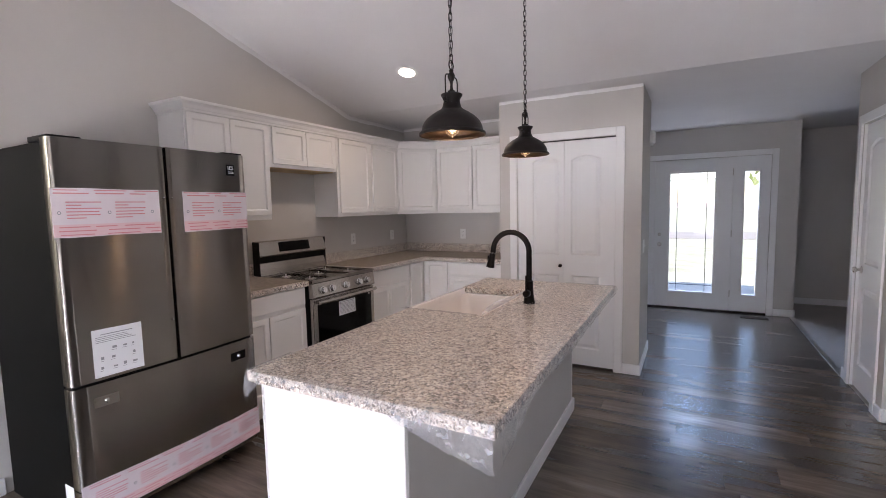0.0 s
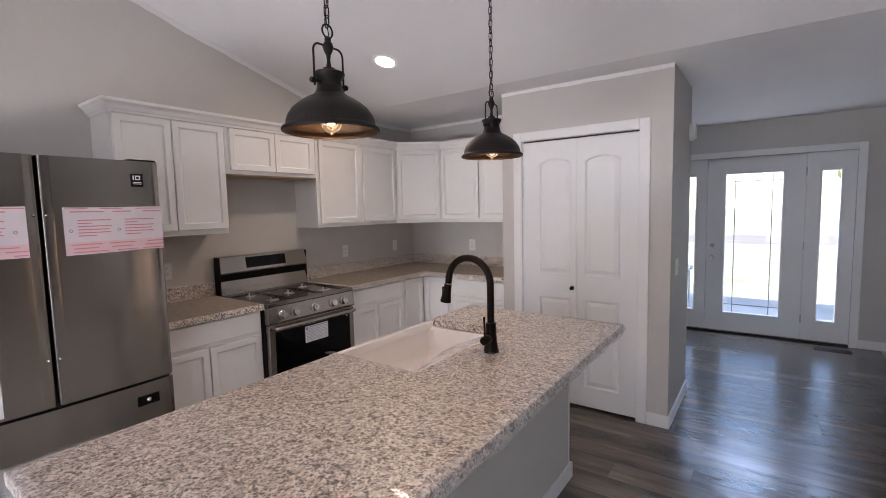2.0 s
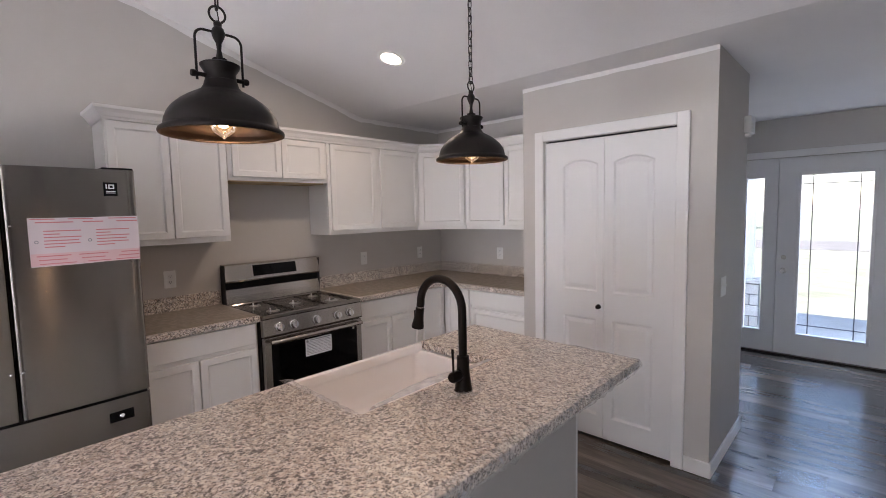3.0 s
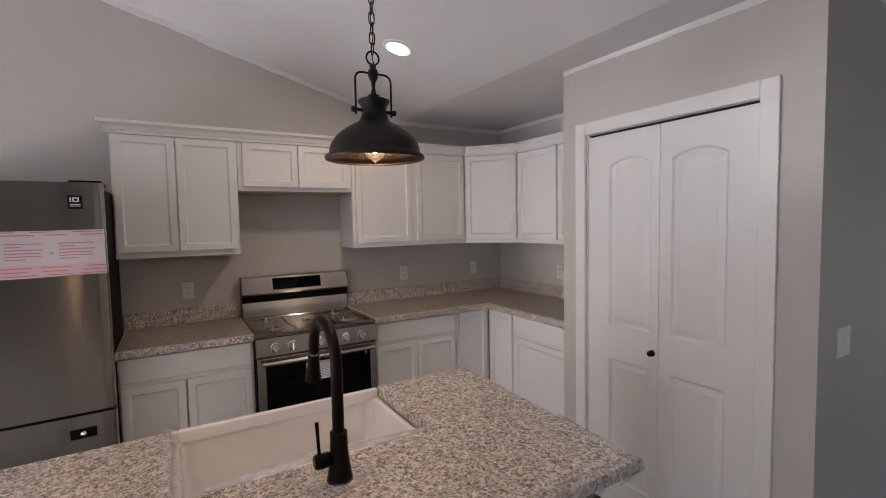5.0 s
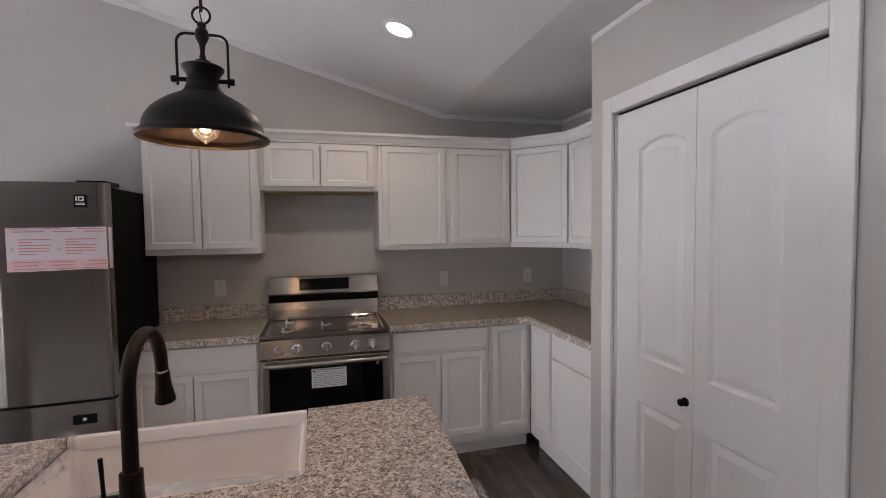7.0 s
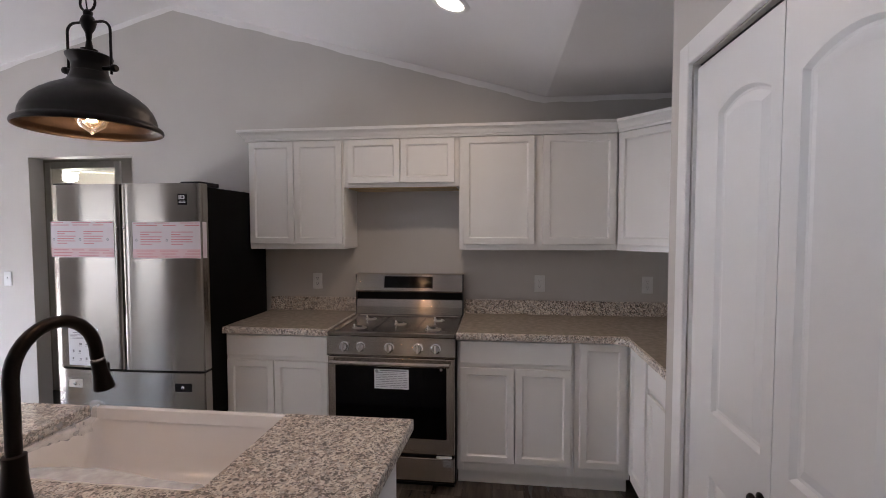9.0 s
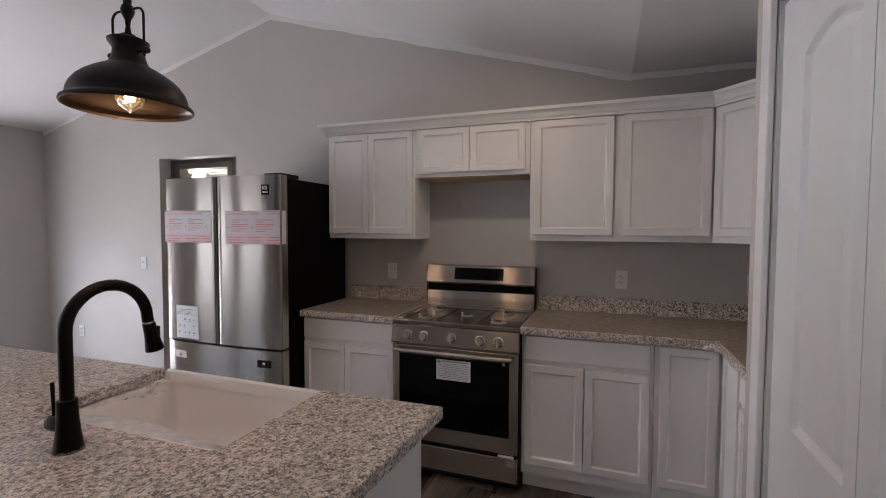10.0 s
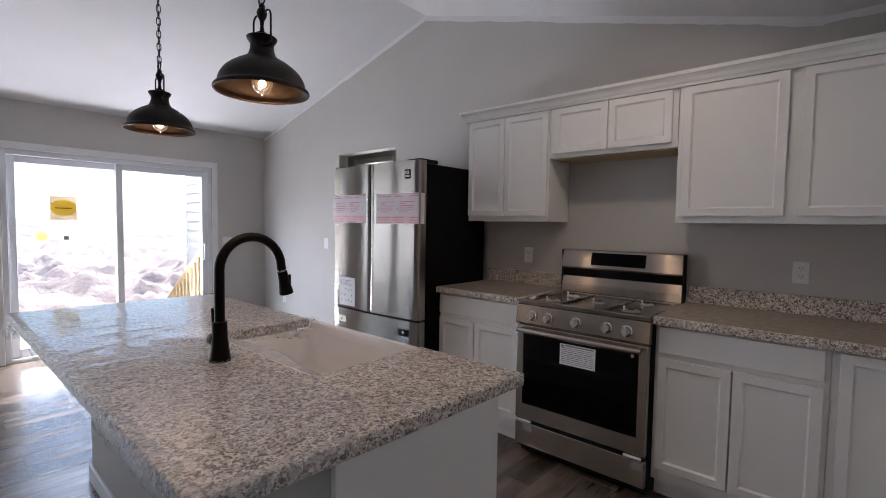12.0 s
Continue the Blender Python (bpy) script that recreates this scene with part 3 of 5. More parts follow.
# entry door with sidelights
def lite(root, x0, x1, z0, z1, y, t, fw, pname="pane"):
    bm = bmesh.new()
    for d in ((x0 - fw, x0, z0 - fw, z1 + fw), (x1, x1 + fw, z0 - fw, z1 + fw), (x0 + 0.0005, x1 - 0.0005, z0 - fw, z0), (x0 + 0.0005, x1 - 0.0005, z1, z1 + fw)):
        box(bm, d[0], d[1], y - 0.008, y + 0.004, d[2], d[3], 0.004)
    part("glazing_bead", bm, M["trim"], root)
    p = bx(pname, (x0 - 0.005, x1 + 0.005, y + 0.016, y + 0.02, z0 - 0.005, z1 + 0.005), M["glass"], root, bevel=0)
    p.visible_shadow = False
    return p


def holed(bm, x0, x1, z0, z1, hx0, hx1, hz0, hz1, y0, y1):
    for d in ((x0, hx0, z0, z1), (hx1, x1, z0, z1), (hx0, hx1, z0, hz0), (hx0, hx1, hz1, z1)):
        box(bm, d[0], d[1], y0, y1, d[2], d[3])
    bmesh.ops.remove_doubles(bm, verts=bm.verts, dist=0.0001)
    return bm


D0, D1 = -0.275, 0.637
door = tagged(thing("door_entry", "white entry door with a tall prairie-grid glass lite", "door", pose(0, FY + 0.03, 0)), kind="structure")
slab = part("door_leaf", holed(bmesh.new(), D0, D1, 0.02, 2.02, -0.09, 0.44, 0.245, 1.86, FY + 0.03, FY + 0.074), M["door"], door)
lite(door, -0.09, 0.44, 0.245, 1.86, FY + 0.03, 0.02, 0.03)
bm = bmesh.new()
for gx in (0.0, 0.35):
    box(bm, gx - 0.004, gx + 0.004, FY + 0.042, FY + 0.046, 0.25, 1.855)
for gz in (0.34, 1.775):
    box(bm, -0.085, 0.435, FY + 0.0405, FY + 0.0475, gz - 0.004, gz + 0.004)
part("grille", bm, M["ink"], door, "thin grey prairie grille")
for hz, r in ((1.03, 0.02), (0.89, 0.026)):
    part("lockset", knob_bm(pose(-0.215, FY + 0.03, hz) @ FRONT, r, 0.05 if r > 0.02 else 0.02), M["nickel"], slab, "satin nickel lock", smooth=True)
for hz in (0.25, 1.05, 1.85):
    part("hinge", capped(bmesh.new(), [(0.006, hz - 0.045), (0.006, hz + 0.045)], 10, pose(D1 + 0.003, FY + 0.025, 0)), M["nickel"], slab)
for d in ((D0 - 0.03, D0 + 0.012, 0.02, 2.012), (D1 - 0.012, D1 + 0.03, 0.02, 2.012), (D0 - 0.03, D1 + 0.03, 2.0125, 2.05)):
    bx("door_stop", (d[0], d[1], FY + 0.0755, FY + 0.095, d[2], d[3]), M["trim"], door)
bx("threshold", (FX0 + 0.001, FX1 - 0.001, FY - 0.012, FY + T, 0.001, 0.018), M["bronze"], door, "dark metal threshold", 0.004)
for k, (x0, x1, g0, g1) in enumerate(((FX0, D0 - 0.005, -0.55, -0.40), (D1 + 0.005, FX1, 0.772, 0.925))):
    w = tagged(thing("window_%d" % (k + 1), "tall narrow white sidelight window beside the entry door", "window", pose((x0 + x1) / 2, FY + 0.03, 0)), kind="structure")
    part("window_frame", holed(bmesh.new(), x0 + 0.001, x1, 0.02, 2.044, g0, g1, 0.245, 1.85, FY + 0.028, FY + 0.09), M["door"], w)
    lite(w, g0, g1, 0.245, 1.85, FY + 0.028, 0.02, 0.02)

# living-room window in the same wall
for wname, w0, w1 in (("window_3", 0.2, 1.6), ("window_4", 1.9, 3.3)):
    w = tagged(thing(wname, "white living-room window in the patio door wall", "window", pose((w0 + w1) / 2, SY - 0.06, 0.4)), kind="structure")
    part("window_frame", holed(bmesh.new(), w0 + 0.001, w1 - 0.001, 0.401, 1.999, w0 + 0.05, w1 - 0.05, 0.45, 1.95, SY - 0.09, SY - 0.03), M["vinyl"], w)
    p = bx("pane", (w0 + 0.045, w1 - 0.045, SY - 0.062, SY - 0.058, 0.445, 1.955), M["glass"], w, bevel=0)
    p.visible_shadow = False
    bx("window_sill", (w0 - 0.02, w1 + 0.02, SY + 0.001, SY + 0.03, 0.38, 0.4), M["trim"], w)

# sliding patio door
sl = tagged(thing("door_patio", "white vinyl sliding patio door with two glass panels", "door", pose((SX0 + SX1) / 2, SY - 0.06, 0)), kind="structure")
y0, y1 = SY - 0.10, SY - 0.004
bm = bmesh.new()
box(bm, SX0 + 0.001, SX0 + 0.045, y0, y1, 0, STOP - 0.001, 0.003)
box(bm, SX1 - 0.045, SX1 - 0.001, y0, y1, 0, STOP - 0.001, 0.003)
box(bm, SX0 + 0.0455, SX1 - 0.0455, y0, y1, STOP - 0.05, STOP - 0.001, 0.003)
box(bm, SX0 + 0.0455, SX1 - 0.0455, y0, y1, 0.0, 0.035, 0.003)
part("door_frame", bm, M["vinyl"], sl)
SM = -1.385
for x0, x1, yy in ((SX0 + 0.047, SM + 0.03, SY - 0.045), (SM - 0.03, SX1 - 0.047, SY - 0.09)):
    bm = bmesh.new()
    fw = 0.062
    box(bm, x0, x0 + fw, yy, yy + 0.035, 0.036, STOP - 0.051, 0.004)
    box(bm, x1 - fw, x1, yy, yy + 0.035, 0.036, STOP - 0.051, 0.004)
    box(bm, x0 + fw + 0.0005, x1 - fw - 0.0005, yy, yy + 0.035, 0.036, 0.12, 0.004)
    box(bm, x0 + fw + 0.0005, x1 - fw - 0.0005, yy, yy + 0.035, STOP - 0.115, STOP - 0.051, 0.004)
    pan = part("sash", bm, M["vinyl"], sl)
    p = bx("pane", (x0 + fw - 0.004, x1 - fw + 0.004, yy + 0.015, yy + 0.019, 0.116, STOP - 0.111), M["glass"], pan, bevel=0)
    p.visible_shadow = False
part("door_handle", tube(bmesh.new(), [(SX0 + 0.09, SY - 0.01, 0.9), (SX0 + 0.092, SY + 0.02, 0.93), (SX0 + 0.092, SY + 0.03, 1.0), (SX0 + 0.092, SY + 0.02, 1.07), (SX0 + 0.09, SY - 0.01, 1.1)], 0.009), M["vinyl"], sl, "white D-shaped pull handle", smooth=True)

# ---------------------------------------------------------------- cabinets
def shaker(bm, x0, x1, z0, z1, rail=0.052, y0=-0.02):
    """A framed door front in local places with a sunk panel."""
    box(bm, x0, x1, y0, -0.001, z0, z1, 0.0025)
    bm.faces.ensure_lookup_table()
    f = min((f for f in bm.faces if f.normal.y < -0.9), key=lambda q: (round(q.calc_center_median().y, 4), -q.calc_area()))
    bmesh.ops.inset_region(bm, faces=[f], thickness=rail, depth=0)
    bmesh.ops.inset_region(bm, faces=[f], thickness=0.009, depth=-0.008)
    bmesh.ops.inset_region(bm, faces=[f], thickness=0.004, depth=-0.002)
    return bm


def slabfront(bm, x0, x1, z0, z1):
    return box(bm, x0, x1, -0.02, -0.001, z0, z1, 0.004, 2)


def cabinet(name, m, w, z0, z1, depth, doors, drawers, label, group, toe=False, side0=0.0):
    """A framed cabinet: local x along its width, front at y 0."""
    c = thing(name, label, "cabinet", m, group)
    bm = bmesh.new()
    bz = 0.105 if toe else z0
    a, b, t = 0.0005, w - 0.0005, 0.018
    box(bm, a, a + t, t, depth, bz, z1)
    box(bm, b - t, b, t, depth, bz, z1)
    box(bm, a + t, b - t, t, depth, bz, bz + t)
    box(bm, a + t, b - t, t, depth, z1 - t, z1)
    box(bm, a + t, b - t, depth - 0.006, depth, bz + t, z1 - t)
    part("body", bm, M["cabinet"], c, local=True)
    # face frame: end stiles, rails, and a stile wherever the doors stand apart
    bm = bmesh.new()
    s = 0.038
    zmid = [(max(d[3] for d in doors) - 0.012, min(d[2] for d in drawers) + 0.012)] if doors and drawers else []
    box(bm, a, a + s, 0, t - 0.0005, bz, z1, 0.001)
    box(bm, b - s, b, 0, t - 0.0005, bz, z1, 0.001)
    for r0, r1 in [(bz, bz + 0.075 if toe else bz + s), (z1 - s, z1)] + zmid:
        box(bm, a + s, b - s, 0.0003, t - 0.0005, r0, r1)
    row = sorted(doors)
    for d0, d1 in zip(row, row[1:]):
        if d1[0] - d0[1] > 0.02:
            box(bm, d0[1] - 0.012, d1[0] + 0.012, 0.0003, t - 0.0005, bz + s, z1 - s)
    part("face_frame", bm, M["cabinet"], c, local=True)
    if toe:
        bx("toe_kick", (0.0005, w - 0.0005, 0.065, depth, 0, 0.104), M["cabinet"], c, local=True, bevel=0)
    for d in doors:
        part("door", shaker(bmesh.new(), *d), M["cabinet"], c, local=True)
    for d in drawers:
        part("drawer_front", slabfront(bmesh.new(), *d), M["cabinet"], c, local=True)
    return c


UP, LOW = "white wall cabinets", "white base cabinets"
R90 = 90


def west(name, y0, y1, z0, z1, face, doors, drawers, label, group, toe=False):
    """A cabinet on the range wall; doors by (y0, y1, z0, z1)."""
    conv = [(a - y0, b - y0, c, d) for a, b, c, d in doors]
    convd = [(a - y0, b - y0, c, d) for a, b, c, d in drawers]
    return cabinet(name, pose(face, y0, 0, 0, 0, R90), y1 - y0, z0, z1, face - WX - 0.002, conv, convd, label, group, toe)


def north(name, x0, x1, z0, z1, face, doors, drawers, label, group, toe=False):
    conv = [(a - x0, b - x0, c, d) for a, b, c, d in doors]
    convd = [(a - x0, b - x0, c, d) for a, b, c, d in drawers]
    return cabinet(name, pose(x0, face, 0), x1 - x0, z0, z1, BY - face - 0.002, conv, convd, label, group, toe)


UT = 2.14
west("wall_cabinet", 2.228, 2.895, 1.405, UT, -2.715, [(2.236, 2.549, 1.44, 2.125), (2.554, 2.884, 1.44, 2.125)], [], "white painted two-door wall cabinet beside the refrigerator", UP)
west("wall_cabinet", 2.897, 3.663, 1.815, UT, -2.715, [(2.925, 3.277, 1.84, 2.125), (3.282, 3.635, 1.84, 2.125)], [], "short white two-door wall cabinet above the range", UP)
hood = [o for o in scene.objects if o.name.startswith("wall_cabinet") and not o.parent][-1]
bx("underside", (WX + 0.004, -2.735, 2.92, 3.64, 1.806, 1.8145), M["lumber"], hood, "raw wood underside", 0)
west("wall_cabinet", 3.665, 4.65, 1.405, UT, -2.715, [(3.69, 4.143, 1.44, 2.125), (4.194, 4.638, 1.44, 2.125)], [], "wide white two-door wall cabinet beside the range", UP)
north("wall_cabinet", -2.372, PX0 - 0.002, 1.405, UT, 4.955, [(-2.36, -1.93, 1.44, 2.125), (-1.918, -1.46, 1.44, 2.125)], [], "white two-door wall cabinet on the back wall", UP)
# corner cabinet with an angled front
c = thing("corner_wall_cabinet", "white wall cabinet with an angled corner door", "cabinet", pose(-2.715, 4.652, 0, 0, 0, 41.5), UP)
bm = bmesh.new()
prism(bm, [(WX + 0.002, 4.652), (-2.715, 4.652), (-2.374, 4.955), (-2.374, BY - 0.002), (WX + 0.002, BY - 0.002)], 2, 1.405, UT)
part("body", bm, M["cabinet"], c)
part("door", shaker(bmesh.new(), 0.016, 0.44, 1.44, 2.125), M["cabinet"], c, local=True)

west("base_cabinet", 2.228, 2.903, 0, 0.897, -2.412, [(2.237, 2.541, 0.165, 0.73), (2.547, 2.888, 0.165, 0.73)], [(2.237, 2.888, 0.757, 0.888)], "white base cabinet with one drawer and two doors", LOW, True)
west("base_cabinet", 3.679, 4.352, 0, 0.897, -2.412, [(3.697, 4.011, 0.165, 0.73), (4.017, 4.334, 0.165, 0.73)], [(3.697, 4.334, 0.757, 0.888)], "white base cabinet with one wide drawer and two doors", LOW, True)
west("base_cabinet", 4.353, 4.664, 0, 0.897, -2.412, [(4.38, 4.638, 0.165, 0.888)], [], "narrow white base cabinet with a full-height door at the corner", LOW, True)
north("base_cabinet", -2.41, -2.09, 0, 0.897, 4.667, [(-2.37, -2.106, 0.165, 0.888)], [], "narrow white base cabinet with a full-height corner door", LOW, True)
north("base_cabinet", -2.089, PX0 - 0.002, 0, 0.897, 4.667, [(-2.074, -1.465, 0.165, 0.73)], [(-2.074, -1.465, 0.757, 0.888)], "white base cabinet with drawer beside the pantry", LOW, True)


def sweep(bm, path, profile):
    """A moulding along a level path of (x, y), mitred; profile of (outward, z)."""
    n = len(path)
    rings = []
    for i in range(n):
        p = Vector(path[i])
        d0 = (p - Vector(path[i - 1])).normalized() if i else None
        d1 = (Vector(path[i + 1]) - p).normalized() if i < n - 1 else None
        n0 = Vector((d0.y, -d0.x)) if d0 else None
        n1 = Vector((d1.y, -d1.x)) if d1 else None
        if n0 and n1:
            b = (n0 + n1).normalized()
            b = b / max(0.3, b.dot(n0))
        else:
            b = n0 or n1
        rings.append([bm.verts.new((p.x + b.x * o, p.y + b.y * o, z)) for o, z in profile])
    k = len(profile)
    for a, b in zip(rings, rings[1:]):
        for i in range(k):
            j = (i + 1) % k
            bm.faces.new((a[i], a[j], b[j], b[i]))
    bm.faces.new(rings[0])
    bm.faces.new(rings[-1][::-1])
    bmesh.ops.recalc_face_normals(bm, faces=bm.faces)
    return bm


bm = sweep(bmesh.new(), [(WX + 0.004, 2.2245), (-2.6945, 2.2245), (-2.6945, 4.644), (-2.363, 4.9345), (PX0 - 0.003, 4.9345)],
           [(-0.02, 2.128), (0.006, 2.128), (0.010, 2.142), (0.016, 2.146), (0.026, 2.166), (0.040, 2.18), (0.046, 2.182), (0.048, 2.2), (-0.02, 2.2)])
structure("trim_crown", bm, M["cabinet"], "white crown moulding along the wall cabinet tops", "trim")


# ---------------------------------------------------------------- worktops
def slab(bm, pts, z0, z1, bev=0.006):
    prism(bm, pts, 2, z0, z1)
    bmesh.ops.bevel(bm, geom=[e for e in bm.edges if abs(e.verts[0].co.z - e.verts[1].co.z) < 1e-5], offset=bev, segments=3, affect="EDGES", profile=0.6)
    return bm


CT = 0.938
top = thing("countertop", "speckled grey granite countertop between refrigerator and range", "countertop", pose(-2.7, 2.55, 0.898))
part("worktop", slab(bmesh.new(), [(WX + 0.002, 2.227), (-2.365, 2.227), (-2.365, 2.905), (WX + 0.002, 2.905)], 0.8978, CT), M["granite"], top, smooth=True)
part("backsplash", box(bmesh.new(), WX + 0.001, WX + 0.022, 2.227, 2.905, CT + 0.0005, CT + 0.1, 0.003, 2), M["granite"], top)
top = thing("countertop", "L-shaped speckled grey granite countertop in the corner", "countertop", pose(-2.6, 4.6, 0.898))
part("worktop", slab(bmesh.new(), [(WX + 0.002, 3.677), (-2.365, 3.677), (-2.365, 4.56), (-2.305, 4.622), (PX0 - 0.002, 4.622), (PX0 - 0.002, BY - 0.002), (WX + 0.002, BY - 0.002)], 0.8978, CT), M["granite"], top, smooth=True)
part("backsplash", box(bmesh.new(), WX + 0.001, WX + 0.022, 3.677, BY - 0.023, CT + 0.0005, CT + 0.1, 0.003, 2), M["granite"], top)
part("backsplash", box(bmesh.new(), WX + 0.001, PX0 - 0.002, BY - 0.022, BY - 0.001, CT + 0.0005, CT + 0.1, 0.003, 2), M["granite"], top)

# ---------------------------------------------------------------- island
IT = 0.92
isl = thing("kitchen_island", "white kitchen island with painted knee wall and base trim", "island", pose(-0.85, 2.5, 0))
bx("end_panel", (-1.14, -0.545, 1.445, 1.463, 0, 0.878), M["cabinet"], isl, "white end panel", 0.002)
bx("end_panel", (-1.14, -0.545, 3.582, 3.6, 0, 0.878), M["cabinet"], isl, "white end panel", 0.002)
bm = bmesh.new()
box(bm, -1.138, -0.665, 1.4635, 2.44, 0.1, 0.878)
box(bm, -1.138, -0.665, 3.24, 3.5815, 0.1, 0.878)
box(bm, -1.138, -0.665, 2.44, 3.24, 0.1, 0.66)
part("cabinet_body", bm, M["cabinet"], isl)
bx("toe_kick", (-1.08, -0.665, 1.4635, 3.5815, 0, 0.0995), M["cabinet"], isl, bevel=0)
bx("knee_wall", (-0.6645, -0.545, 1.4635, 3.5815, 0, 0.878), M["wall"], isl, "greige painted knee wall", 0.002)
bx("base_trim", (-0.5445, -0.53, 1.447, 3.598, 0, 0.09), M["trim"], isl, "white baseboard", 0.004)
bx("base_trim", (-1.14, -0.53, 3.6005, 3.612, 0, 0.09), M["trim"], isl, "white baseboard", 0.004)
bx("corner_trim", (-1.146, -1.1405, 1.44, 1.464, 0, 0.878), M["cabinet"], isl, bevel=0.002)
# fronts on the kitchen side
for a, b in ((1.48, 1.95), (1.955, 2.43), (3.255, 3.54)):
    bm = shaker(bmesh.new(), 0, b - a, 0.165, 0.73)
    bm.transform(pose(-1.139, b, 0, 0, 0, -90))
    part("door", bm, M["cabinet"], isl)
    bm = slabfront(bmesh.new(), 0, b - a, 0.752, 0.866)
    bm.transform(pose(-1.139, b, 0, 0, 0, -90))
    part("drawer_front", bm, M["cabinet"], isl)
for a, b in ((2.455, 2.837), (2.843, 3.225)):
    bm = shaker(bmesh.new(), 0, b - a, 0.165, 0.64)
    bm.transform(pose(-1.139, b, 0, 0, 0, -90))
    part("door", bm, M["cabinet"], isl)

itop = thing("island_countertop", "speckled grey granite island top with a sink cut-out", "countertop", pose(-0.72, 2.5, 0.879))
part("worktop", slab(bmesh.new(), [(-1.178, 1.412), (-0.245, 1.41), (-0.264, 3.6), (-1.214, 3.642), (-1.207, 3.205), (-0.765, 3.205), (-0.745, 3.185), (-0.745, 2.495), (-0.765, 2.475), (-1.195, 2.475)], 0.8785, IT, 0.007), M["granite"], itop, smooth=True)


def rrect(bm, x0, x1, y0, y1, r, z, seg=6):
    vs = []
    for cx, cy, a0 in ((x1 - r, y1 - r, 0), (x0 + r, y1 - r, 90), (x0 + r, y0 + r, 180), (x1 - r, y0 + r, 270)):
        for k in range(seg + 1):
            a = radians(a0 + 90 * k / seg)
            vs.append(bm.verts.new((cx + r * math.cos(a), cy + r * math.sin(a), z)))
    return vs


def loft(bm, rings, cap0=True, cap1=True):
    for a, b in zip(rings, rings[1:]):
        for k in range(len(a)):
            j = (k + 1) % len(a)
            bm.faces.new((a[k], a[j], b[j], b[k]))
    if cap0:
        bm.faces.new(rings[0][::-1])
    if cap1:
        bm.faces.new(rings[-1])
    bmesh.ops.recalc_face_normals(bm, faces=bm.faces)
    return bm


bm = bmesh.new()
sx0, sx1, sy0, sy1, st = -1.228, -0.722, 2.468, 3.212, 0.8775
rings = []
for inset, r, z in ((0.012, 0.02, 0.665), (0.0, 0.025, 0.68), (0.0, 0.022, st - 0.02), (0.001, 0.022, st - 0.008), (0.006, 0.022, st - 0.002), (0.012, 0.024, st), (0.02, 0.03, st), (0.027, 0.035, st - 0.003), (0.031, 0.045, st - 0.015), (0.038, 0.06, 0.76), (0.05, 0.075, 0.715), (0.075, 0.07, 0.697), (0.11, 0.06, 0.69)):
    rings.append(rrect(bm, sx0 + inset, sx1 - inset if inset < 0.02 else sx1 - inset - 0.005, sy0 + inset, sy1 - inset, r, z))
loft(bm, rings)
sink = thing("farmhouse_sink", "glossy white fireclay apron-front farmhouse sink", "sink", pose((sx0 + sx1) / 2, (sy0 + sy1) / 2, 0.665))
part("basin", bm, M["porcelain"], sink, smooth=True)
part("drain", capped(bmesh.new(), [(0.045, 0.6905), (0.045, 0.694), (0.03, 0.692)], 24, pose(-0.97, 2.84, 0)), M["chrome"], sink, "steel drain")
bm = bmesh.new()
lip = [(0.0, 0.872), (0.0, 0.9), (0.004, 0.909), (0.012, 0.912), (0.022, 0.912), (0.03, 0.909), (0.034, 0.9), (0.036, 0.872)]
prism(bm, [(sx0 + o, z) for o, z in lip], 1, 2.479, 3.201)
part("apron_lip", bm, M["porcelain"], sink, "rounded apron rim", smooth=True)

fx, fy = -0.622, 2.858
fa = thing("kitchen_faucet", "oil-rubbed bronze gooseneck pull-down kitchen faucet", "faucet", pose(fx, fy, IT))
part("base", capped(bmesh.new(), [(0.0335, IT), (0.0335, IT + 0.005), (0.031, IT + 0.015), (0.0265, IT + 0.045), (0.0235, IT + 0.08), (0.0225, IT + 0.12), (0.0225, IT + 0.128), (0.0165, IT + 0.131)], 28, pose(fx, fy, 0)), M["bronze"], fa, smooth=True)
pts = [(fx, fy, IT + 0.12), (fx, fy, 1.12), (fx, fy, 1.19)]
for k in range(0, 17):
    a = radians(180 * k / 16)
    pts.append((fx - 0.108 + 0.108 * math.cos(a), fy, 1.215 + 0.108 * math.sin(a)))
pts.append((fx - 0.218, fy, 1.205))
part("gooseneck", tube(bmesh.new(), pts, 0.0155, 16), M["bronze"], fa, smooth=True)
tip = pose(fx - 0.218, fy, 1.205, 0, 12, 0)
part("collar", capped(bmesh.new(), [(0.0135, -0.006), (0.0135, 0.004)], 20, tip), M["chrome"], fa, "bright chrome ring", smooth=True)
part("spray_head", capped(bmesh.new(), [(0.017, -0.007), (0.0175, -0.03), (0.019, -0.05), (0.0245, -0.085), (0.0245, -0.09), (0.02, -0.092)], 24, tip), M["bronze"], fa, smooth=True)
part("spray_button", box(bmesh.new(), fx - 0.252, fx - 0.242, fy - 0.006, fy + 0.006, 1.15, 1.185, 0.002), M["bronze"], fa)
part("handle_hub", capped(bmesh.new(), [(0.016, 0.018), (0.0195, 0.03), (0.0195, 0.06), (0.015, 0.066)], 20, pose(fx, fy, IT + 0.062) @ FRONT), M["bronze"], fa, smooth=True)
part("lever", tube(bmesh.new(), [(fx, fy - 0.052, IT + 0.07), (fx, fy - 0.054, IT + 0.12), (fx, fy - 0.056, IT + 0.165)], [0.0045, 0.0042, 0.005], 10), M["bronze"], fa, smooth=True)

# ---------------------------------------------------------------- refrigerator
def part_stuff(*a, **k):
    """Fine print: too small to pick apart, kept as one joined part."""
    return tagged(part(*a, **k), kind="stuff")


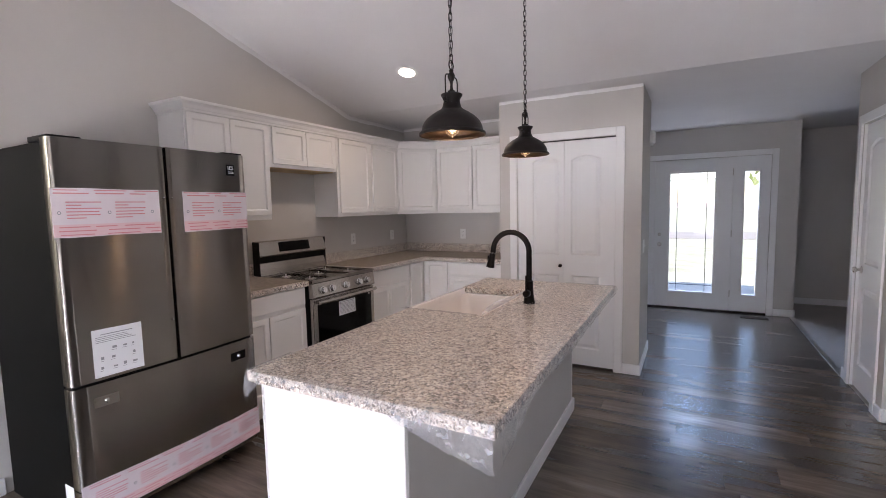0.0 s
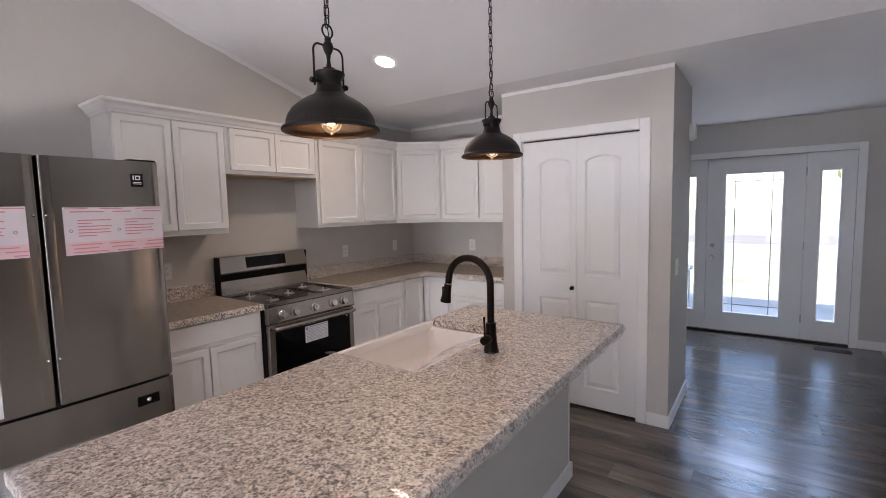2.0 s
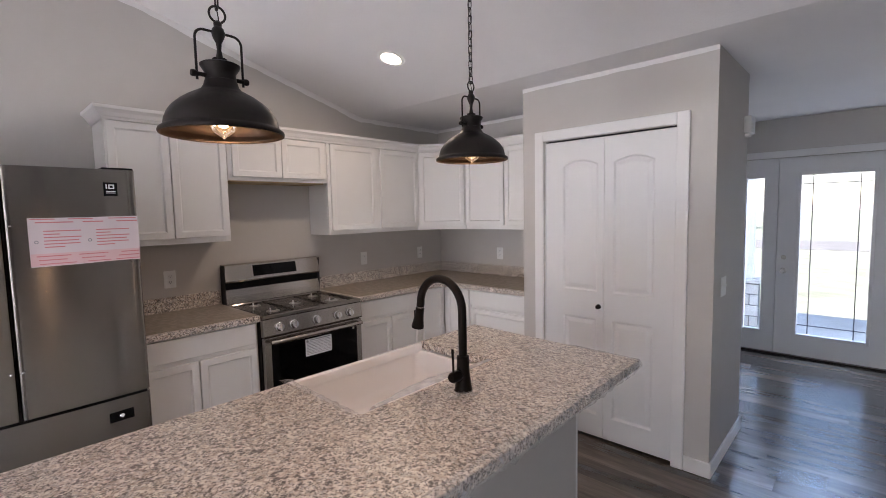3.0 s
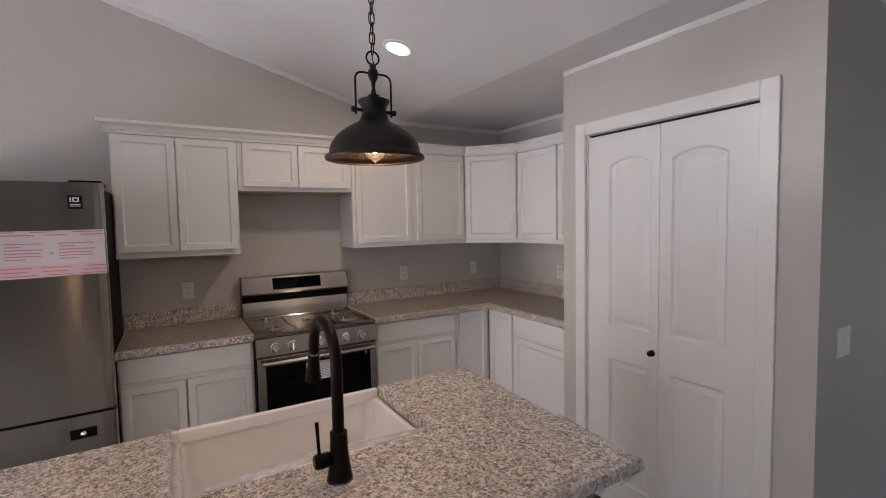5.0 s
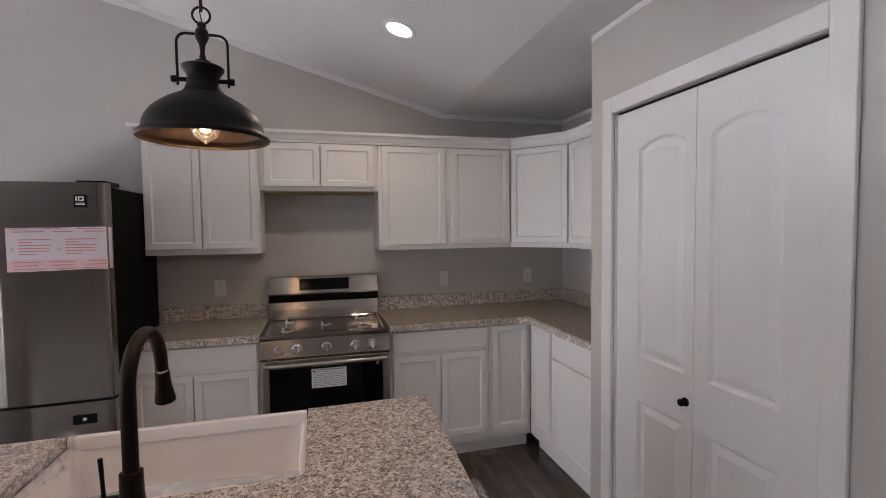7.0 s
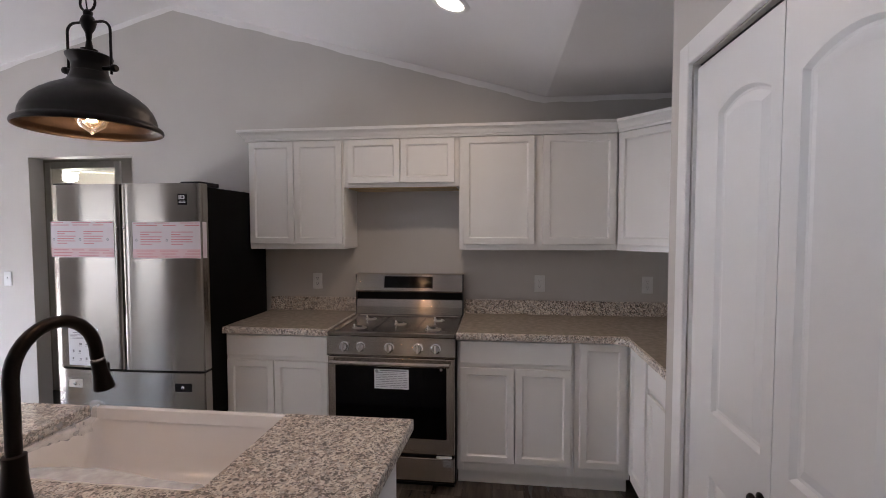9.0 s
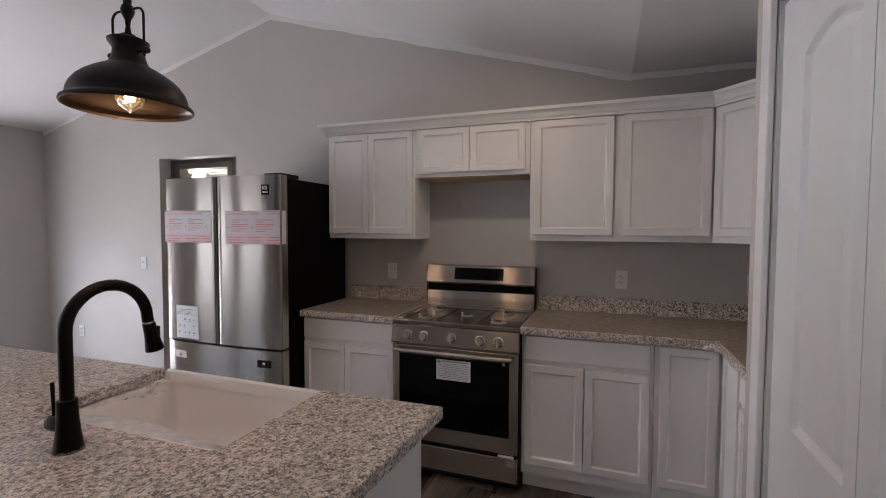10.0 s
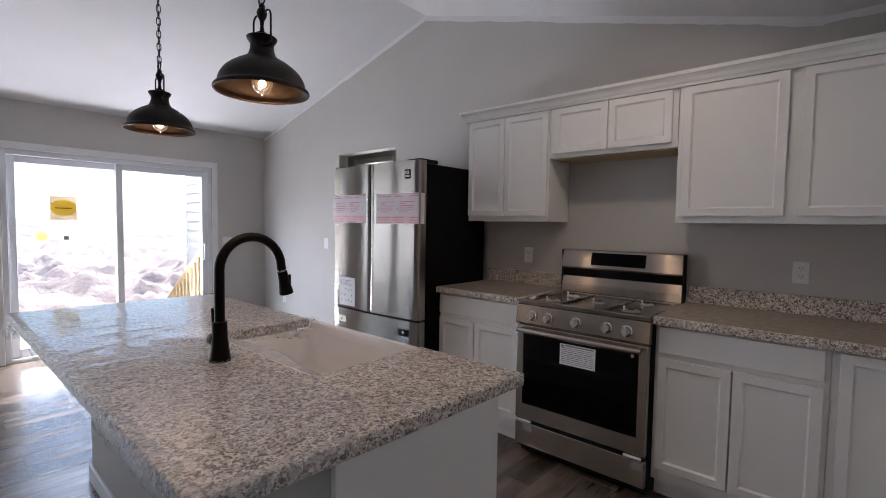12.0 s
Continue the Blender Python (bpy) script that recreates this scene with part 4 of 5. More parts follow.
FRY0, FRY1, FRX, FTOP = 1.288, 2.238, -2.155, 1.803
fr = thing("refrigerator", "stainless french-door refrigerator with pink shipping tape", "refrigerator", pose(-2.55, (FRY0 + FRY1) / 2, 0))
bx("body", (-2.93, -2.245, FRY0 + 0.004, FRY1 - 0.014, 0.02, 1.788), M["darkside"], fr, "dark grey textured cabinet", 0.006)


def fridge_x(y):
    """The bowed front of the doors."""
    u = (y - (FRY0 + FRY1) / 2) / ((FRY1 - FRY0) / 2)
    return FRX + 0.004 - 0.022 * u * u


def bowed(y0, y1, z0, z1, back=-2.24, n=14):
    """A door skin with a bowed front and rounded upright edges."""
    pts = [(back, y0), (fridge_x(y0) - 0.014, y0), (fridge_x(y0) - 0.004, y0 + 0.004)]
    for k in range(n + 1):
        y = y0 + 0.012 + (y1 - y0 - 0.024) * k / n
        pts.append((fridge_x(y), y))
    pts += [(fridge_x(y1) - 0.004, y1 - 0.004), (fridge_x(y1) - 0.014, y1), (back, y1)]
    bm = prism(bmesh.new(), pts, 2, z0, z1)
    return bm


FS = 1.757
for y0, y1 in ((FRY0, FS - 0.004), (FS + 0.004, FRY1)):
    d = part("door", bowed(y0, y1, 0.722, FTOP), M["steel_v"], fr, "brushed stainless door", smooth=True)
    for zz in (0.93, 1.55):
        yy = FS - 0.02 if y1 < FS else FS + 0.02
        part("handle_screw", capped(bmesh.new(), [(0.005, -0.002), (0.005, 0.006), (0.002, 0.009)], 10, pose(fridge_x(yy), yy, zz, 0, 90, 0)), M["chrome"], d)
dr = part("freezer_drawer", bowed(FRY0, FRY1, 0.24, 0.708), M["steel_v"], fr, "brushed stainless drawer", smooth=True)
part("lower_drawer", bowed(FRY0, FRY1, 0.075, 0.234), M["steel_v"], fr, "brushed stainless toe panel", smooth=True)
bx("gasket", (-2.243, -2.2, FRY0 + 0.01, FRY1 - 0.01, 0.08, 1.795), M["dark"], fr, "black gasket", 0)
for y0, y1 in ((FRY0 + 0.002, FRY0 + 0.13), (FRY1 - 0.13, FRY1 - 0.002)):
    bx("hinge_cover", (-2.36, -2.185, y0, y1, 1.7885, 1.814), M["black"], fr, "dark hinge cover", 0.006, seg=2)
for x in (-2.85, -2.3):
    for y in (FRY0 + 0.08, FRY1 - 0.08):
        part("foot", capped(bmesh.new(), [(0.02, 0), (0.02, 0.021)], 12, pose(x, y, 0)), M["black"], fr)


def sheet(y0, y1, z0, z1, off, wob=0.0, n=10):
    """A thin sheet stuck to the bowed front."""
    bm = bmesh.new()
    rows = []
    for k in range(n + 1):
        y = y0 + (y1 - y0) * k / n
        row = []
        for j in range(3):
            z = z0 + (z1 - z0) * j / 2 + wob * noise.noise(Vector((y * 9, j * 3.1, z0 * 7)))
            lift = off + abs(wob) * 0.3 * abs(noise.noise(Vector((y * 14, z * 11, 2.0))))
            row.append([bm.verts.new((fridge_x(y) + lift, y, z)), bm.verts.new((fridge_x(y) + lift - 0.0007, y, z))])
        rows.append(row)
    for a, b in zip(rows, rows[1:]):
        for j in range(2):
            bm.faces.new((a[j][0], b[j][0], b[j + 1][0], a[j + 1][0]))
            bm.faces.new((a[j][1], a[j + 1][1], b[j + 1][1], b[j][1]))
    bmesh.ops.recalc_face_normals(bm, faces=bm.faces)
    return bm


def quads(rects, off):
    """Flat marks (y0, y1, z0, z1) lying on the bowed front."""
    bm = bmesh.new()
    for a, b, c, d in rects:
        bm.faces.new([bm.verts.new((fridge_x(y) + off, y, z)) for y, z in ((a, c), (b, c), (b, d), (a, d))])
    return bm


def tape_print(y0, y1, z0, z1, seed):
    """Unreadable red print: broken lines along both edges, paragraphs of five lines between."""
    rnd = random.Random(seed)
    h = z1 - z0
    rects = []
    for u, t in ((0.045, 0.02), (0.125, 0.022), (0.205, 0.022), (0.9, 0.024), (0.965, 0.018)):
        y = y0 + rnd.uniform(0, 0.03)
        while y < y1 - 0.02:
            w = min(rnd.uniform(0.07, 0.14), y1 - y)
            rects.append((y, y + w, z0 + (u - t / 2) * h, z0 + (u + t / 2) * h))
            y += w + rnd.uniform(0.02, 0.06)
    y = y0 + 0.045
    while y < y1 - 0.03:
        for k, (w, u) in enumerate(((0.13, 0.72), (0.055, 0.655), (0.13, 0.59), (0.12, 0.52), (0.125, 0.455), (0.07, 0.39))):
            rects.append((y, min(y + w, y1 - 0.002), z0 + (u - 0.011) * h, z0 + (u + 0.011) * h))
        y += 0.185
    return quads(rects, 0.0046)


def marks(y0, y1, z0, z1):
    """Small round marks before each paragraph."""
    bm = bmesh.new()
    y, zc = y0 + 0.024, z0 + 0.5 * (z1 - z0)
    while y < y1 - 0.02:
        c, o = [], []
        for k in range(14):
            a = 2 * math.pi * k / 14
            c.append(bm.verts.new((fridge_x(y) + 0.0046, y + 0.0045 * math.cos(a), zc + 0.0045 * math.sin(a))))
            o.append(bm.verts.new((fridge_x(y) + 0.0046, y + 0.0075 * math.cos(a), zc + 0.0075 * math.sin(a))))
        for k in range(14):
            bm.faces.new((c[k], o[k], o[(k + 1) % 14], c[(k + 1) % 14]))
        y += 0.185
    return bm


def sheet_print(y0, y1, z0, z1, seed):
    """Grey lines of text above rows of small drawings."""
    rnd = random.Random(seed)
    rects = [(y0 + 0.02, y1 - 0.03, z1 - 0.012, z1 - 0.008)]
    for r in range(4):
        z = z1 - 0.022 - 0.008 * r
        rects.append((y0, y0 + (y1 - y0) * rnd.uniform(0.7, 1.0), z, z + 0.0025))
    for r in range(3):
        for c in range(4):
            if rnd.random() < 0.85:
                y, z = y0 + 0.012 + c * 0.044 + rnd.uniform(0, 0.01), z0 + 0.02 + r * 0.044
                w, t = rnd.uniform(0.008, 0.02), rnd.uniform(0.006, 0.014)
                rects += [(y, y + w, z, z + t), (y - 0.004, y + w * 0.9, z - 0.008, z - 0.006)]
    return quads(rects, 0.0032)


for k, (y0, y1, z0, z1) in enumerate(((1.28, 1.712, 1.378, 1.588), (1.832, 2.236, 1.374, 1.584), (1.29, 2.236, 0.095, 0.262))):
    tp = part("tape", sheet(y0, y1, z0, z1, 0.0022, 0.004), M["tape"], fr, "pale lilac tape with red print")
    part("pink_band", sheet(y0 + 0.001, y1 - 0.001, z0 + 0.002, z0 + 0.26 * (z1 - z0), 0.0041), M["tape_pink"], tp, "pink lower band")
    part_stuff("print", tape_print(y0 + 0.004, y1 - 0.004, z0, z1, 5 + k), M["redink"], tp)
    part_stuff("round_mark", marks(y0, y1, z0, z1), M["ink"], tp)
for z0, z1 in ((1.376, 1.583), (0.097, 0.26)):
    bx("tape_end", (fridge_x(FRY1) - 0.05, fridge_x(FRY1) - 0.014, FRY1 + 0.0003, FRY1 + 0.0013, z0, z1), M["tape"], fr, "folded end of the pink tape", 0)
pp = part("instruction_sheet", sheet(1.377, 1.583, 0.735, 0.955, 0.0016, 0.001), M["paper"], fr, "white printed instruction sheet")
part_stuff("print", sheet_print(1.39, 1.572, 0.75, 0.94, 31), M["ink"], pp)
part("badge", sheet(2.108, 2.162, 1.68, 1.742, 0.0014), M["black"], fr, "small black warranty badge")
bm = bmesh.new()
for a, b, c, d in ((2.116, 2.122, 1.712, 1.733), (2.126, 2.15, 1.728, 1.733), (2.126, 2.15, 1.712, 1.717), (2.126, 2.132, 1.717, 1.728), (2.144, 2.15, 1.717, 1.728), (2.116, 2.154, 1.699, 1.7025), (2.116, 2.154, 1.692, 1.695)):
    bm.faces.new([bm.verts.new((fridge_x(y) + 0.003, y, z)) for y, z in ((a, c), (b, c), (b, d), (a, d))])
part_stuff("badge_print", bm, M["paper"], fr, "pale print")
for yc in (1.415, 2.11):
    bm = sheet(yc - 0.05, yc + 0.05, 0.6, 0.648, 0.0012)
    st = part("handle_plate", bm, M["black"] if yc > 2 else M["nickel"], fr, "handle mounting plate")
    part("handle_screw", capped(bmesh.new(), [(0.011, -0.002), (0.011, 0.006), (0.006, 0.011)], 12, pose(fridge_x(yc), yc, 0.624, 0, 90, 0)), M["chrome"], st)
bx("energy_tag", (-2.33, -2.25, FRY0 - 0.0006 + 0.004, FRY0 + 0.0045, 0.16, 0.24), M["paper"], fr, "white tag", 0)

# ---------------------------------------------------------------- gas range
RA, RB, RX = 2.909, 3.673, -2.345
rg = thing("gas_range", "stainless gas range with black oven glass and five knobs", "range", pose(-2.65, (RA + RB) / 2, 0))
bx("body", (-2.97, RX - 0.032, RA, RB, 0.03, 0.908), M["black"], rg, "dark side panels", 0.003)
bm = bmesh.new()
box(bm, -2.93, RX + 0.004, RA + 0.001, RB - 0.001, 0.9085, 0.937, 0.006, 2)
f = max((f for f in bm.faces if f.normal.z > 0.9), key=lambda q: q.calc_area())
bmesh.ops.inset_region(bm, faces=[f], thickness=0.028, depth=0)
bmesh.ops.inset_region(bm, faces=[f], thickness=0.012, depth=-0.012)
ck = part("cooktop", bm, M["steel_top"], rg, "stainless cooktop")
for k in (1, 2):
    yy = RA + (RB - RA) * k / 3
    bx("cooktop_rib", (-2.88, RX - 0.05, yy - 0.004, yy + 0.004, 0.926, 0.934), M["steel_top"], rg, bevel=0.003)
for bxx, byy, r in ((-2.5, RA + 0.15, 0.045), (-2.5, RB - 0.15, 0.05), (-2.77, RA + 0.15, 0.038), (-2.77, RB - 0.15, 0.038), (-2.63, (RA + RB) / 2, 0.04)):
    b1 = part("burner", capped(bmesh.new(), [(r, 0.9255), (r, 0.9275), (r * 0.72, 0.929), (r * 0.7, 0.933), (r * 0.5, 0.934)], 24, pose(bxx, byy, 0)), M["nickel"], rg, "bare metal burner seat", smooth=True)
    part("burner_throat", capped(bmesh.new(), [(r * 0.42, 0.9342), (r * 0.4, 0.936), (r * 0.2, 0.9365)], 20, pose(bxx, byy, 0)), M["iron"], b1, "dark burner throat", smooth=True)
    part("igniter", capped(bmesh.new(), [(0.004, 0.929), (0.004, 0.944), (0.0055, 0.945), (0.0055, 0.951), (0.003, 0.953)], 10, pose(bxx + 0.02, byy - r * 0.62, 0)), M["plate"], b1, "white ceramic igniter peg", smooth=True)
# sloped control panel
bm = prism(bmesh.new(), [(RX - 0.031, 0.795), (RX + 0.012, 0.795), (RX + 0.016, 0.805), (RX + 0.003, 0.908), (RX - 0.031, 0.908)], 1, RA + 0.001, RB - 0.001)
cp = part("control_panel", bm, M["steel_h"], rg, "stainless control panel")
for ky in (3.017, 3.118, 3.288, 3.458, 3.562):
    m = pose(RX + 0.0105, ky, 0.85, 0, 90 - 7.5, 0)
    kb = part("knob", capped(bmesh.new(), [(0.029, 0), (0.029, 0.004), (0.0245, 0.006), (0.0235, 0.026), (0.021, 0.03)], 24, m), M["chrome"], rg, "brushed metal knob", smooth=True)
    part("knob_grip", box(bmesh.new(), RX + 0.034, RX + 0.046, ky - 0.0045, ky + 0.0045, 0.828, 0.876, 0.002), M["nickel"], kb)
od = bx("oven_door", (RX - 0.0305, RX + 0.006, RA + 0.004, RB - 0.004, 0.222, 0.788), M["steel_h"], rg, "stainless oven door", 0.005, seg=2)
bx("oven_window", (RX + 0.0062, RX + 0.0085, RA + 0.05, RB - 0.05, 0.315, 0.742), M["blackglass"], od, "black glass window", 0.001)
part("handle", tube(bmesh.new(), [(RX + 0.045, RA + 0.03, 0.764), (RX + 0.052, RA + 0.1, 0.764), (RX + 0.055, (RA + RB) / 2, 0.764), (RX + 0.052, RB - 0.1, 0.764), (RX + 0.045, RB - 0.03, 0.764)], 0.0145, 14), M["steel_h"], od, "stainless bar handle", smooth=True)
for yy in (RA + 0.05, RB - 0.05):
    bx("handle_post", (RX + 0.0055, RX + 0.046, yy - 0.01, yy + 0.01, 0.754, 0.774), M["steel_h"], od, bevel=0.003)
lab = bx("warning_label", (RX + 0.0086, RX + 0.0096, 3.197, 3.402, 0.605, 0.722), M["paper"], od, "white printed warning label", 0)
rnd = random.Random(8)
bm = bmesh.new()
for r in range(9):
    z = 0.615 + r * 0.0105
    y = 3.207
    while y < 3.392:
        L = min(rnd.uniform(0.01, 0.05), 3.392 - y)
        box(bm, RX + 0.0094, RX + 0.0099, y, y + L, z, z + 0.0035)
        y += L + 0.006
box(bm, RX + 0.0094, RX + 0.0099, 3.23, 3.39, 0.7095, 0.7165)
bmesh.ops.create_cone(bm, cap_ends=True, segments=4, radius1=0.012, radius2=0.012, depth=0.0008, matrix=pose(RX + 0.0099, 3.212, 0.708, 0, 90, 0))
part_stuff("label_print", bm, M["ink"], rg, "dark print")
bx("brand_mark", (RX + 0.0086, RX + 0.0092, 3.585, 3.6, 0.72, 0.735), M["nickel"], od, bevel=0)
wd = bx("storage_drawer", (RX - 0.0305, RX + 0.004, RA + 0.004, RB - 0.004, 0.06, 0.2), M["steel_h"], rg, "stainless storage drawer", 0.005, seg=2)
bx("drawer_gap", (RX - 0.0305, RX - 0.012, RA + 0.008, RB - 0.008, 0.2005, 0.2215), M["black"], rg, "black gap", 0)
for yy in (RA + 0.02, RB - 0.11):
    bx("foam_strip", (RX - 0.002, RX + 0.012, yy, yy + 0.09, 0.204, 0.216), M["plate"], rg, "white packing foam", 0.003)
    bx("packing_tape", (RX + 0.0045, RX + 0.0055, yy + 0.04, yy + 0.1, 0.15, 0.2), M["film"], rg, "clear packing tape", 0)
bx("base_plinth", (-2.95, RX - 0.06, RA + 0.01, RB - 0.01, 0.0, 0.0295), M["black"], rg, "black recessed base", 0)
# back guard: lower sloped panel, black vent slot, upper console
bm = prism(bmesh.new(), [(-2.975, 0.9375), (-2.9, 0.9375), (-2.905, 0.99), (-2.915, 1.04), (-2.975, 1.04)], 1, RA + 0.004, RB - 0.004)
part("backguard", bm, M["steel_h"], rg, "stainless back guard")
bx("vent_slot", (-2.97, -2.935, RA + 0.002, RB - 0.002, 1.0405, 1.094), M["black"], rg, "black vent slot", 0)
bm = prism(bmesh.new(), [(-2.98, 1.0945), (-2.9, 1.0945), (-2.893, 1.105), (-2.915, 1.215), (-2.925, 1.222), (-2.98, 1.222)], 1, RA + 0.002, RB - 0.002)
con = part("console", bm, M["steel_h"], rg, "stainless control console")
bm = prism(bmesh.new(), [(-2.8955, 1.125), (-2.8925, 1.126), (-2.9085, 1.205), (-2.9115, 1.204)], 1, 3.118, 3.462)
part("display", bm, M["blackglass"], con, "black glass display")
for yy in (RA + 0.0005, RB - 0.0025):
    bx("console_end", (-2.982, -2.902, yy, yy + 0.002, 0.93, 1.218), M["black"], rg, "black end cap", 0)


# ---------------------------------------------------------------- pendant lamps
def pendant(x, y, label):
    zc = RZ + (H - RZ) * (y - RY) / (CY - RY)
    z = 1.768
    p = thing("pendant_lamp", label, "pendant lamp", pose(x, y, z), "pendant lamps over the island")
    prof = [(0.1375, 0.0), (0.139, 0.004), (0.137, 0.01), (0.129, 0.015), (0.1265, 0.019), (0.1245, 0.032), (0.119, 0.046), (0.108, 0.062), (0.093, 0.0755), (0.075, 0.088), (0.057, 0.098), (0.046, 0.104), (0.0395, 0.113), (0.035, 0.127)]
    inner = [(r - 0.0022, h - 0.0006) for r, h in prof]
    part("shade", lathe(bmesh.new(), prof, 48), M["lampcoat"], p, "dark bronze dome shade", local=True, smooth=True)
    part("shade_lining", lathe(bmesh.new(), [(prof[0][0], 0.0)] + inner, 48), M["lampinside"], p, "coppery shade lining", local=True, smooth=True)
    part("neck", capped(bmesh.new(), [(0.035, 0.1272), (0.0335, 0.14), (0.035, 0.146), (0.0435, 0.158), (0.0445, 0.163), (0.04, 0.166), (0.027, 0.169), (0.0165, 0.171), (0.0165, 0.178), (0.008, 0.18), (0.0045, 0.201)], 32), M["lampcoat"], p, local=True, smooth=True)
    part("crossbar", tube(bmesh.new(), [(0, -0.064, 0.135), (0, 0.064, 0.135)], 0.005, 10), M["lampcoat"], p, local=True, smooth=True)
    for s in (-1, 1):
        part("bar_nut", capped(bmesh.new(), [(0.0065, -0.006), (0.008, -0.003), (0.008, 0.003), (0.0065, 0.006)], 12, pose(0, s * 0.06, 0.135) @ FRONT), M["lampcoat"], p, local=True, smooth=True)
    arc = [(0.033 + 0.02 * math.cos(radians(a)), 0.218 + 0.02 * math.sin(radians(a))) for a in range(0, 91, 15)]
    side = [(0.053, 0.122), (0.053, 0.19)] + arc
    pts = [(0, y, z) for y, z in side] + [(0, -y, z) for y, z in reversed(side)]
    part("yoke", tube(bmesh.new(), pts, 0.0029, 10), M["lampcoat"], p, local=True, smooth=True)
    part("hub", capped(bmesh.new(), [(0.005, 0.2), (0.0065, 0.214), (0.0125, 0.226), (0.0155, 0.237), (0.0125, 0.247), (0.0085, 0.252), (0.0095, 0.26), (0.005, 0.265)], 20), M["lampcoat"], p, local=True, smooth=True)
    ring = [(0, 0.0185 * math.cos(2 * math.pi * k / 20), 0.28 + 0.0185 * math.sin(2 * math.pi * k / 20)) for k in range(20)]
    part("ring", tube(bmesh.new(), ring, 0.0027, 8, True), M["lampcoat"], p, local=True, smooth=True)
    # chain: one mesh shared by all links
    L = bmesh.new()
    pts = []
    for k in range(16):
        a = 2 * math.pi * k / 16
        pts.append((0.0078 * math.cos(a), 0, 0.0085 * math.sin(a) + (0.0085 if math.sin(a) > 0.01 else -0.0085 if math.sin(a) < -0.01 else 0)))
    tube(L, pts, 0.0019, 6, True)
    first = part("chain_link", L, M["lampcoat"], p, local=True, smooth=True)
    top = zc - 0.03 - z
    n = int((top - 0.303) / 0.0265)
    step = (top - 0.303) / n
    first.location = (0, 0, 0.306)
    for k in range(1, n + 1):
        o = first.copy()
        scene.collection.objects.link(o)
        o.parent = p
        o.location = (0, 0, 0.306 + k * step)
        o.rotation_euler = (0, 0, radians(90 * (k % 2) + 8 * noise.noise(Vector((k, x, y)))))
    part("cord", tube(bmesh.new(), [(0.003 * math.sin(k * 1.3), 0.003 * math.cos(k * 1.3), 0.25 + (top - 0.25) * k / 40) for k in range(41)], 0.0013, 6), M["black"], p, "thin black cord", local=True)
    tilt = math.atan2(H - RZ, CY - RY)
    part("canopy", capped(bmesh.new(), [(0.012, -0.045), (0.02, -0.04), (0.055, -0.02), (0.062, -0.003), (0.062, 0.002)], 28, pose(0, 0, zc - z) @ Matrix.Rotation(tilt, 4, "X")), M["lampcoat"], p, local=True, smooth=True)
    # bulb
    part("socket", capped(bmesh.new(), [(0.017, 0.062), (0.019, 0.064), (0.019, 0.088), (0.012, 0.098)], 20), M["black"], p, local=True, smooth=True)
    bl = part("bulb", capped(bmesh.new(), [(0.012, 0.064), (0.015, 0.056), (0.026, 0.044), (0.031, 0.031), (0.0305, 0.021), (0.024, 0.008), (0.012, 0.0), (0.005, -0.005), (0.002, -0.009)], 24), M["bulbglass"], p, "clear glass bulb", local=True, smooth=True)
    bl.visible_shadow = False
    bm = bmesh.new()
    for k in range(6):
        a = 2 * math.pi * k / 6
        tube(bm, [(0.006 * math.cos(a), 0.006 * math.sin(a), 0.05), (0.014 * math.cos(a + 0.3), 0.014 * math.sin(a + 0.3), 0.016)], 0.0013, 6)
    part("filament", bm, M["filament"], bl, "glowing amber filament", local=True)
    l = new("bulb_light", bpy.data.lights.new("bulb_light", "POINT"))
    l.data.energy, l.data.color, l.data.shadow_soft_size = BULB_W, (1.0, 0.67, 0.4), 0.018
    l.location = (x, y, z + 0.028)
    return p


pendant(-0.697, 2.085, "dark bronze dome pendant lamp on a chain, lit")
pendant(-0.692, 3.012, "dark bronze dome pendant lamp on a chain, lit")

# recessed can light in the slope
tilt = math.degrees(math.atan2(H - RZ, CY - RY))
cy_ = 3.69
cm = pose(-1.935, cy_, RZ + (H - RZ) * (cy_ - RY) / (CY - RY), tilt, 0, 0)
can = thing("recessed_light", "round white recessed ceiling light, switched on", "ceiling light", cm)
part("trim_ring", lathe(bmesh.new(), [(0.066, -0.004), (0.072, -0.007), (0.09, -0.005), (0.094, -0.001), (0.094, 0.001), (0.066, 0.001), (0.066, -0.004)], 40), M["plate"], can, "white trim ring", local=True, smooth=True)
part("diffuser", capped(bmesh.new(), [(0.0655, -0.0035), (0.0655, 0.0)], 40), M["can_glow"], can, "glowing white lens", local=True)
l = new("can_light", bpy.data.lights.new("can_light", "AREA"))
l.data.shape, l.data.size, l.data.energy, l.data.color = "DISK", 0.12, CAN_W, (1.0, 0.8, 0.58)
l.matrix_world = cm @ pose(0, 0, -0.012)


